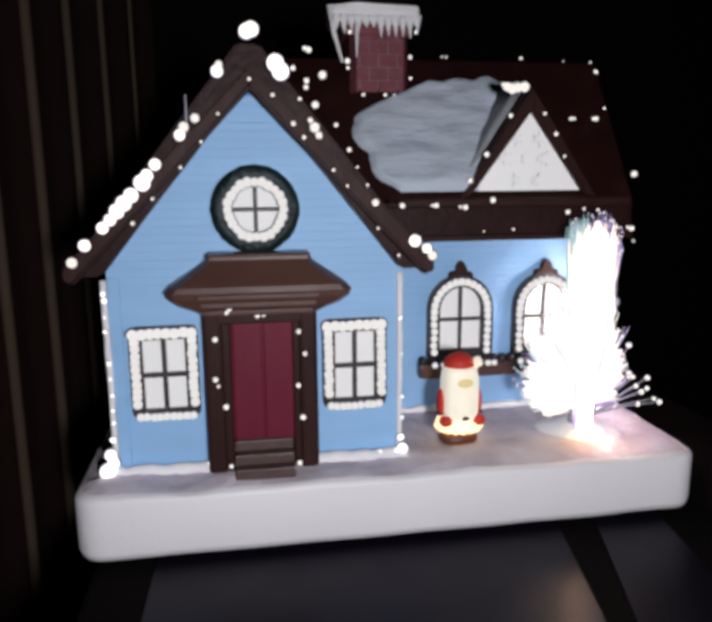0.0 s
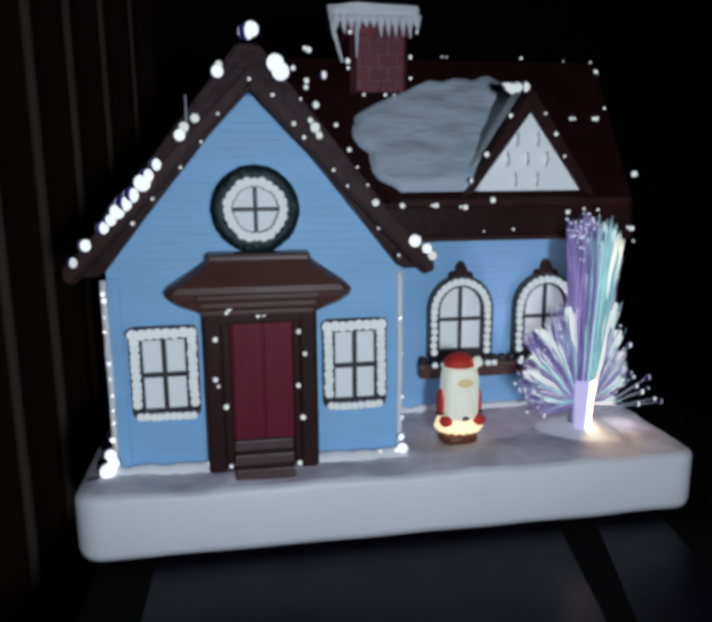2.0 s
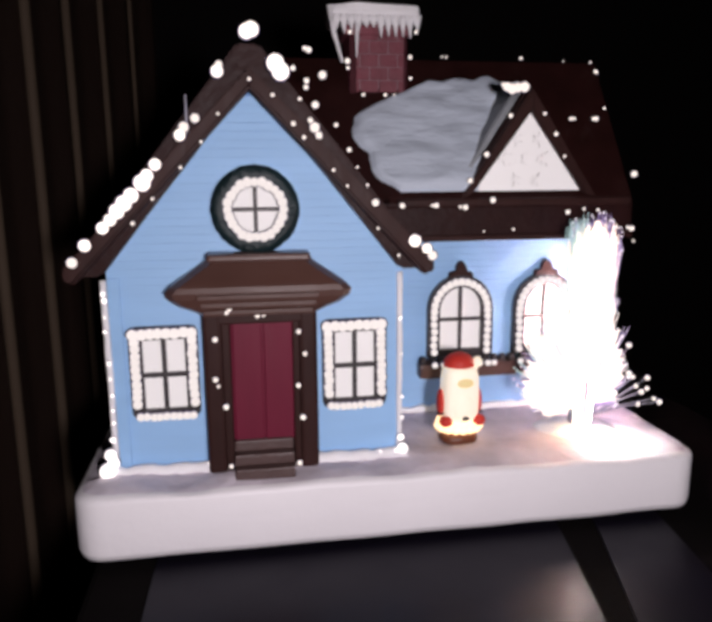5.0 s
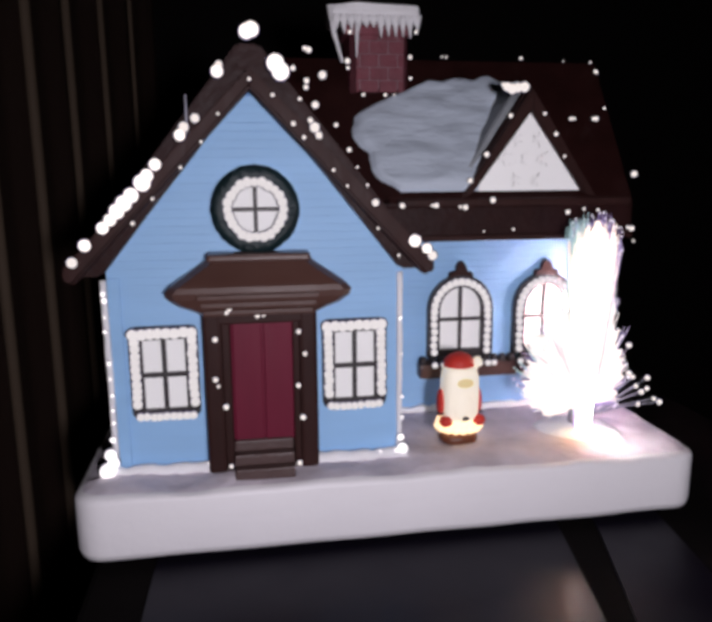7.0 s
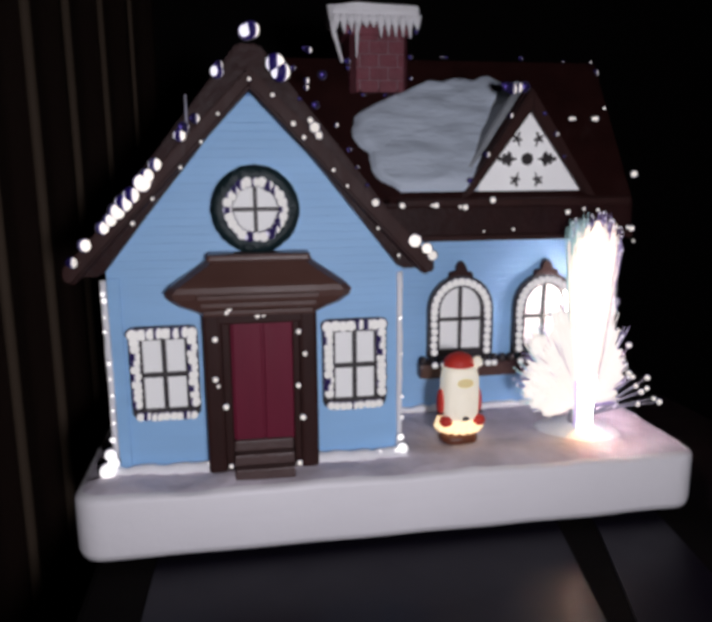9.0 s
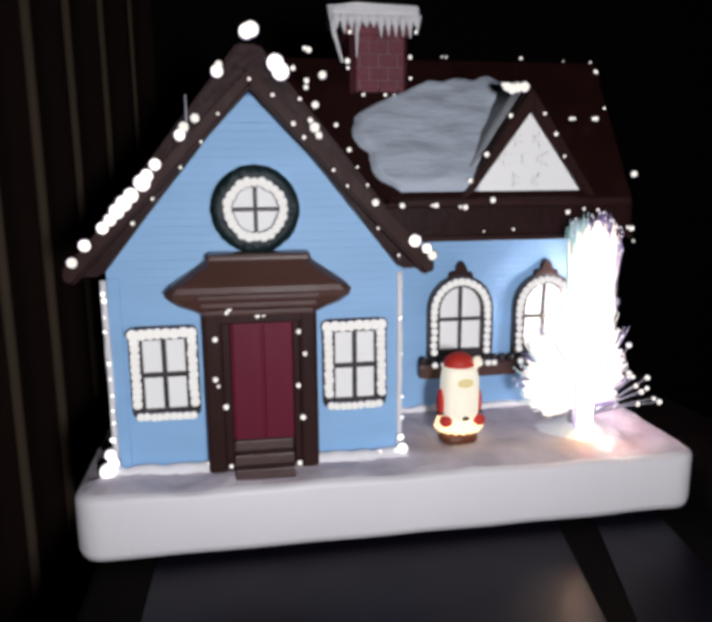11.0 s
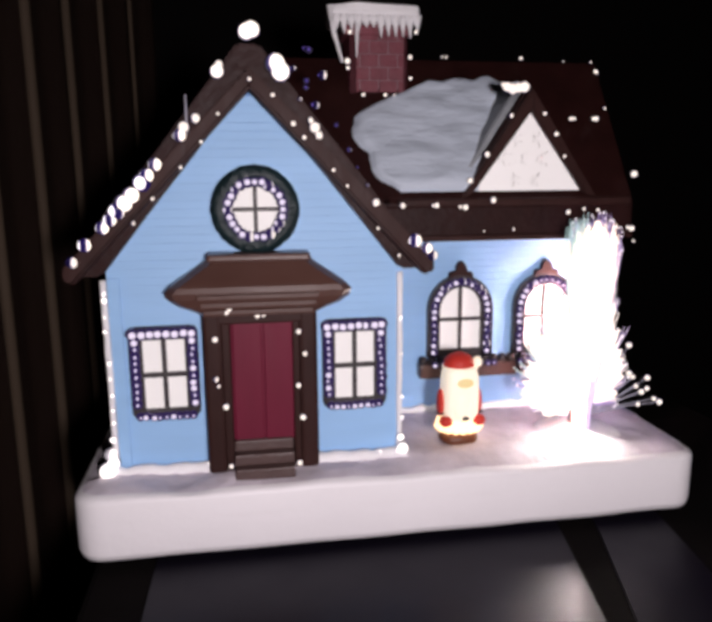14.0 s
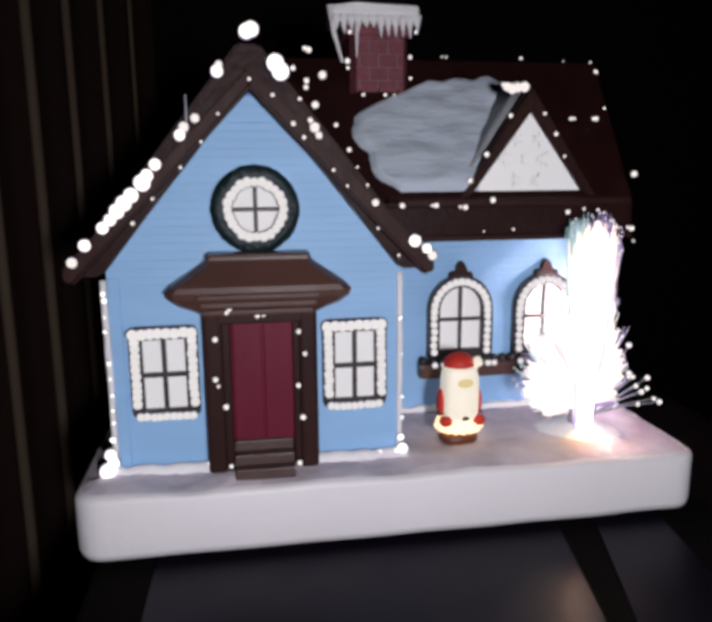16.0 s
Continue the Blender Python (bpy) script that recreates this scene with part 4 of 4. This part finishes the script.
def build_tuft(owner, p0, p1, r0, r1, count, rnd, face=0.0, name="tuft", white=None, core=0.82, flank=(156, 212), side=None, cycle="tree", skip=0.0, fill=0):
    """A bunch of fibres round a core, lit white on one side and faintly violet on the other."""
    p0, p1 = Vector(p0), Vector(p1)
    tall = (p1 - p0).length
    bm = bmesh.new()
    rows = []
    for f, r in ((0.0, r0 * 0.75), (0.3, (r0 + r1) * 0.34), (0.7, r1 * core), (0.93, r1 * core * 0.85), (1.0, r1 * 0.12)):
        rows.append([bm.verts.new((r * math.cos(a), r * math.sin(a), f * tall)) for a in [2 * math.pi * (k + 0.5) / 12 for k in range(12)]])
    for a, b in zip(rows, rows[1:]):
        for k in range(12):
            f = bm.faces.new((a[k], a[(k + 1) % 12], b[(k + 1) % 12], b[k]))
            f.material_index = (0, 4, 2, 3 if side else 4)[sector(f.calc_center_median().x, f.calc_center_median().y, r1, flank)]
    bm.faces.new(rows[-1]).material_index = 4
    for i in range(count):
        a = 2 * math.pi * (i + rnd.uniform(0.1, 0.9)) / count
        slot = sector(math.cos(a), math.sin(a), 1.0, flank)
        if slot == 1 and rnd.random() < skip:
            continue
        ln = tall * (rnd.uniform(0.84, 0.96) if slot == 0 and name == "side_tuft" else rnd.uniform(0.88, 1.0) if slot == 0 else rnd.uniform(0.88, 1.04))
        ra, rb = r0 * rnd.uniform(0.6, 1), r1 * rnd.uniform(0.75, 0.98 if slot == 0 and name == "side_tuft" else 1.1)
        c, s = math.cos(a), math.sin(a)
        w = rnd.uniform(0.0007, 0.0016)
        jx, jy = rnd.uniform(-0.004, 0.004), rnd.uniform(-0.004, 0.004)
        pts = [(ra * c, ra * s, 0), (0.6 * (ra + rb) * c, 0.6 * (ra + rb) * s, ln * 0.4), (rb * c + jx, rb * s + jy, ln * 0.8), (rb * 1.04 * c + 2.2 * jx, rb * 1.04 * s + 2.2 * jy, ln)]
        tube(bm, pts, [w, w, w * 0.8, w * 0.5], 4, slot)
        if slot == 1 and i % 3 == 0:
            ball(bm, pts[3], (0.0028 if i % 5 == 0 else 0.0019,) * 3, 2, 6, 4)
    for i in range(fill):
        a = radians(rnd.uniform(215, 325))
        rb, ln = r1 * rnd.uniform(0.4, 1.0), tall * rnd.uniform(0.5, 0.97)
        c, d = math.cos(a), math.sin(a)
        tube(bm, [(r0 * 0.5 * c, r0 * 0.8 * d, 0), (rb * c, rb * d, ln)], [0.0016, 0.0022], 4, 0)
    for v in bm.verts:
        v.co *= U
    bmesh.ops.recalc_face_normals(bm, faces=bm.faces[:])
    me = bpy.data.meshes.new(name)
    bm.to_mesh(me)
    bm.free()
    for m in (white or M_TUFT_WHITE, M_TUFT_VIOLET, M_POINT, side or M_TUFT_TEAL, M_TUFT_CORE):
        me.materials.append(m)
    ob = new(name, me)
    ob.parent = owner
    lean = Vector((0, 0, 1)).rotation_difference(p1 - p0).to_matrix().to_4x4()
    m = Matrix.Translation(p0 * U - owner.location) @ lean @ pose(0, 0, 0, 0, 0, face)
    ob.matrix_basis = m
    TUFTS.append((ob, m, cycle))


def build_stem(owner, x, y):
    """The ribbed stem of the tree: one wide dim side, four bright ones added to light the snow."""
    bm = bmesh.new()
    rnd = random.Random(17)
    ribs = [rnd.uniform(0.93, 1.05) for _ in range(72)]
    rows = []
    for z, r in ((0.0, 0.0135), (0.03, 0.0140), (0.06, 0.0155), (0.085, 0.0185), (0.095, 0.0185)):
        rows.append([bm.verts.new((r * ribs[k] * U * math.cos(radians(5 * k - 90)), r * ribs[k] * U * math.sin(radians(5 * k - 90)), z * U)) for k in range(72)])

    def side(deg):
        """Which colour stands at that many degrees from the dim side's middle."""
        deg %= 360
        return 0 if deg < 100 or deg >= 262 else 1 if deg < 150 else 5 if deg < 185 else 2 if deg < 205 else 3 if deg < 250 else 4

    for a, b in zip(rows, rows[1:]):
        for k in range(72):
            bm.faces.new((a[k], a[(k + 1) % 72], b[(k + 1) % 72], b[k])).material_index = side(-5 * k - 2.5)
    bm.faces.new(rows[0][::-1])
    bm.faces.new(rows[-1])
    me = bpy.data.meshes.new("stem")
    bm.to_mesh(me)
    bm.free()
    for m in STEM_COLOURS:
        me.materials.append(m)
    ob = new("stem", me)
    ob.parent = owner
    ob["label"] = "ribbed glowing stem of the fibres"
    ob.matrix_basis = m = Matrix.Translation(Vector((x, y, 0.004)) * U - owner.location) @ pose(0, 0, 0, 0, 0, -28)
    TUFTS.append((ob, m, "stem_turn"))
    # added half-shell that blocks light from the stem's rear half
    bm = bmesh.new()
    rims = [[bm.verts.new((x + r * math.cos(radians(a)), y + r * math.sin(radians(a)), z)) for a in range(-30, 155, 8)] for z, r in ((0.004, 0.0152), (0.034, 0.0158), (0.064, 0.0175), (0.089, 0.0207), (0.103, 0.0207))]
    for p, q in zip(rims, rims[1:]):
        for i in range(len(p) - 1):
            bm.faces.new((p[i], p[i + 1], q[i + 1], q[i]))
    bmesh.ops.solidify(bm, geom=bm.faces[:], thickness=0.0008)
    part("stem_light_shield", bm, M_SNOW, owner, "added white shield behind the stem", True)


def build_tree():
    rnd = random.Random(11)
    t = thing("fibre_optic_tree", (0.846, 0.112, 0.0), "white glowing fibre-optic tree standing on the snow", "ornament tree")
    x, y = 0.846, 0.115
    foot = bmesh.new()
    tube(foot, [(x, y, -0.006), (x, y, 0.0005), (x, y, 0.007), (x, y, 0.014)], [0.088, 0.068, 0.045, 0.02], 56)
    part("snow_mound", bumpy(foot, 0.004, 22), M_SNOW, t, "mound of snow at the trunk", True)
    part("trunk", tube(bmesh.new(), [(x, y, 0), (x, y, 0.1), (x, y, 0.3)], [0.018, 0.016, 0.01], 12), M_FIBRE, t, "pale fibre stem")
    for dx, dy, tx, ty, z in ((-0.008, -0.012, -0.016, -0.022, 0.352), (0.002, -0.016, 0.002, -0.026, 0.376), (0.012, -0.010, 0.022, -0.018, 0.356), (-0.002, -0.004, -0.004, -0.006, 0.366), (0.008, -0.003, 0.014, -0.006, 0.362)):
        build_tuft(t, (x + dx * 0.6, y + dy * 0.8, 0.03), (x + tx, y + ty, z), 0.010, 0.0240, 150, rnd, -28 + rnd.uniform(-10, 10))
    # tufts added out of sight behind the tree to light the wall
    for dx, tx, z in ((-0.004, -0.010, 0.245), (0.004, 0.004, 0.255), (0.010, 0.014, 0.245)):
        build_tuft(t, (x + dx + 0.026, y + 0.048, 0.07), (x + tx + 0.026, y + 0.052, z), 0.010, 0.018, 36, rnd, 180 + rnd.uniform(-10, 10), white=M_WALL_FILL, flank=(140, 235), side=M_WALL_FILL_ROSE, cycle="back")
    for tx, tz, r in ((0.745, 0.075, 0.02), (0.728, 0.105, 0.022), (0.738, 0.140, 0.022), (0.765, 0.165, 0.02), (0.785, 0.20, 0.018), (0.765, 0.055, 0.018), (0.792, 0.235, 0.016), (0.752, 0.185, 0.02), (0.755, 0.12, 0.024), (0.775, 0.09, 0.022)):
        build_tuft(t, (x - 0.012, y - 0.01, 0.055), (tx, y - 0.012 + rnd.uniform(-0.01, 0.01), tz), 0.007, r, 62, rnd, -28 + rnd.uniform(-12, 12), "side_tuft", white=M_SIDE_WHITE, core=0.34, flank=(176, 198), skip=0.5, cycle="side", fill=90)
    for tx, tz, r in ((0.925, 0.10, 0.015), (0.915, 0.15, 0.016), (0.905, 0.19, 0.017), (0.896, 0.24, 0.015), (0.886, 0.29, 0.014), (0.912, 0.065, 0.016), (0.925, 0.125, 0.014)):
        build_tuft(t, (x + 0.012, y - 0.006, 0.055), (tx, y, tz), 0.007, r, 50, rnd, -28 + rnd.uniform(-12, 12), "side_tuft", white=M_SIDE_WHITE, core=0.34, flank=(176, 198), skip=0.5, cycle="side", fill=90)
    # an added shield behind the bunch that blocks rear light, and the turning stem that lights its foot
    bm = bmesh.new()
    arc = [(x + 0.016 + w * 0.034 + 0.030 * w * w, y + 0.022 + 0.056 * w * w) for w in (-1, -0.6, -0.2, 0.2, 0.6, 1)]
    low = [bm.verts.new((x + (px - x) * 0.55, py, 0.02)) for px, py in arc]
    high = [bm.verts.new((px, py, 0.345)) for px, py in arc]
    for i in range(5):
        bm.faces.new((low[i], low[i + 1], high[i + 1], high[i]))
    bmesh.ops.solidify(bm, geom=bm.faces[:], thickness=0.002)
    part("rear_light_shield", bm, M_WIRE, t, "added dark shield that blocks light behind the fibres")
    build_stem(t, x - 0.003, y - 0.020)
    spray = thing("fibre_spray", (0.90, 0.15, 0.0), "spray of clear fibres with glowing tips beside the tree", "fibre spray")
    for tx, tz in ((0.958, 0.142), (0.937, 0.113), (0.962, 0.088), (1.0, 0.077), (0.978, 0.062), (1.001, 0.056), (1.029, 0.028), (0.985, 0.026), (0.929, 0.104), (1.017, 0.035), (0.97, 0.08), (0.99, 0.05)):
        p = Vector((tx, 0.15, tz))
        q = Vector((0.895 + rnd.uniform(-0.006, 0.006), 0.15, 0.012))
        part("fibre", tube(bmesh.new(), [q, q.lerp(p, 0.5) + Vector((0, 0, 0.004)), p], [0.0016, 0.0014, 0.001], 5), M_FIBRE, spray)
        add_bead(spray, p, 0.0055 if rnd.random() < 0.6 else 0.0045, M_BEAD, "spray")


build_tree()


# ---- turning of the lights ----
# Each cycle: seconds and how far a bead, turned for the light's change, has left its bright side (0 to 1).
CYCLES = {
    "tree": [(0, 0), (1.6, 0), (1.8, 0.5), (1.95, 0.75), (2.1, 0.82), (2.35, 1), (3.25, 1), (3.5, 2), (11.6, 2), (11.8, 2.5), (11.95, 2.75), (12.1, 2.82), (12.35, 3), (13.25, 3), (13.5, 4), (16, 4)],
    "side": [(0, 0), (1.6, 0), (1.8, 0.5), (1.95, 0.75), (2.1, 0.82), (2.35, 1), (3.42, 1), (3.68, 2), (11.6, 2), (11.8, 2.5), (11.95, 2.75), (12.1, 2.82), (12.35, 3), (13.42, 3), (13.68, 4), (16, 4)],
    "stem_turn": [(t, a / 180) for t, a in ((0, 232), (1.2, 238), (1.55, 250), (1.85, 278), (2.1, 310), (2.35, 360), (3.25, 360), (3.55, 400), (3.75, 477), (4.3, 477), (4.8, 525), (5.2, 562), (6.3, 571), (7.0, 580), (7.6, 594), (8.3, 604), (9.2, 588), (11.0, 594), (11.4, 604), (11.6, 612), (11.85, 638), (12.1, 670), (12.35, 720), (13.25, 720), (13.55, 760), (13.75, 837), (14.2, 837), (14.6, 892), (15.0, 924), (15.5, 938), (16, 952))],
    "back": [(0, 0), (1.6, 0), (2.0, 1.28), (3.3, 1.28), (3.55, 0.5), (4.4, 0.5), (4.9, 0.25), (7.5, 0.25), (8.3, 0), (11.6, 0), (12.0, 1.28), (13.3, 1.28), (13.6, 0.5), (14.3, 0.5), (14.7, 0.25), (15.7, 0.25), (16, 0.1)],
    "slope": [(0, 0), (1.98, 0), (2.25, 1), (4.0, 1), (4.25, 0), (8.8, 0), (9.08, 0.95), (9.25, 0.95), (9.55, 0), (12.02, 0), (12.3, 1), (13.95, 1), (14.2, 0), (16, 0)],
    "spray": [(0, 0), (1.8, 0), (2.2, 1), (3.45, 1), (3.65, 0), (11.75, 0), (12.1, 1), (13.4, 1), (13.65, 0), (16, 0)],
    "upper": [(0, 0), (1.98, 0), (2.25, 1), (3.75, 1), (4.0, 0), (8.8, 0), (9.08, 0.95), (9.25, 0.95), (9.55, 0), (12.02, 0), (12.3, 1), (13.75, 1), (14.0, 0), (16, 0)],
    "left": [(0, 0), (1.9, 0), (2.4, 1), (3.9, 1), (4.15, 0), (5.5, 0), (5.8, 0.8), (6.15, 0.8), (6.45, 0), (8.9, 0), (9.15, 0.5), (9.5, 0), (12.0, 0), (12.45, 1), (13.9, 1), (14.1, 0), (16, 0)],
    "right": [(0, 0), (1.95, 0), (2.45, 1), (3.8, 1), (4.05, 0), (12.0, 0), (12.5, 1), (13.8, 1), (14.05, 0), (16, 0)],
    "verge": [(0, 0), (2.0, 0), (2.3, 1), (3.75, 1), (4.0, 0), (12.05, 0), (12.35, 1), (13.75, 1), (14.0, 0), (16, 0)],
    "front": [(0, 0), (2.25, 0), (2.9, 1), (4.1, 1), (4.35, 0), (8.98, 0), (9.28, 0.9), (9.4, 0.9), (9.8, 0), (12.3, 0), (12.95, 1), (14.1, 1), (14.3, 0), (16, 0)],
    "round": [(0, 0), (2.25, 0), (2.7, 1), (4.1, 1), (4.3, 0), (8.93, 0), (9.2, 0.9), (9.35, 0.9), (9.7, 0), (12.2, 0), (12.6, 1), (14.0, 1), (14.25, 0), (16, 0)],
    "wing": [(0, 0), (2.5, 0), (3.2, 1), (4.1, 1), (4.3, 0), (12.5, 0), (13.2, 1), (14.05, 1), (14.3, 0), (16, 0)],
    "flake": [(0, 1), (1.85, 1), (2.15, 0), (3.8, 0), (4.1, 1), (8.75, 1), (8.95, 0), (9.3, 0), (9.6, 1), (11.95, 1), (12.2, 0), (13.75, 0), (14.0, 1), (16, 1)],
}


def turns(cycle, shift):
    """Seconds and degrees, with rows between where a turn is large."""
    rows = []
    for (t0, a), (t1, b) in zip(cycle, cycle[1:]):
        lo = t0 + (shift if t0 > 0 else 0)
        hi = t1 + (shift if t1 < 16 else 0)
        k = max(1, math.ceil(abs(b - a) * 180 / 70))
        rows += [(lo + (hi - lo) * i / k, 180 * (a + (b - a) * i / k)) for i in range(k)]
    rows.append((16.0, 180 * cycle[-1][1]))
    return rows


def motions():
    rnd = random.Random(3)
    for ob, cycle in BEADS:
        at = Matrix.Translation(ob.location)
        shift = 0 if cycle == "flake" else rnd.uniform(-0.15, 0.15) if cycle in ("front", "wing", "round") else rnd.uniform(-0.08, 0.08)
        walk(ob, [(t, at @ pose(0, 0, 0, 0, 0, a)) for t, a in turns(CYCLES[cycle], shift)])
    for ob, m, cycle in TUFTS:
        shift = rnd.uniform(-0.06, 0.06)
        walk(ob, [(t, m @ pose(0, 0, 0, 0, 0, a)) for t, a in turns(CYCLES[cycle], shift)])


motions()
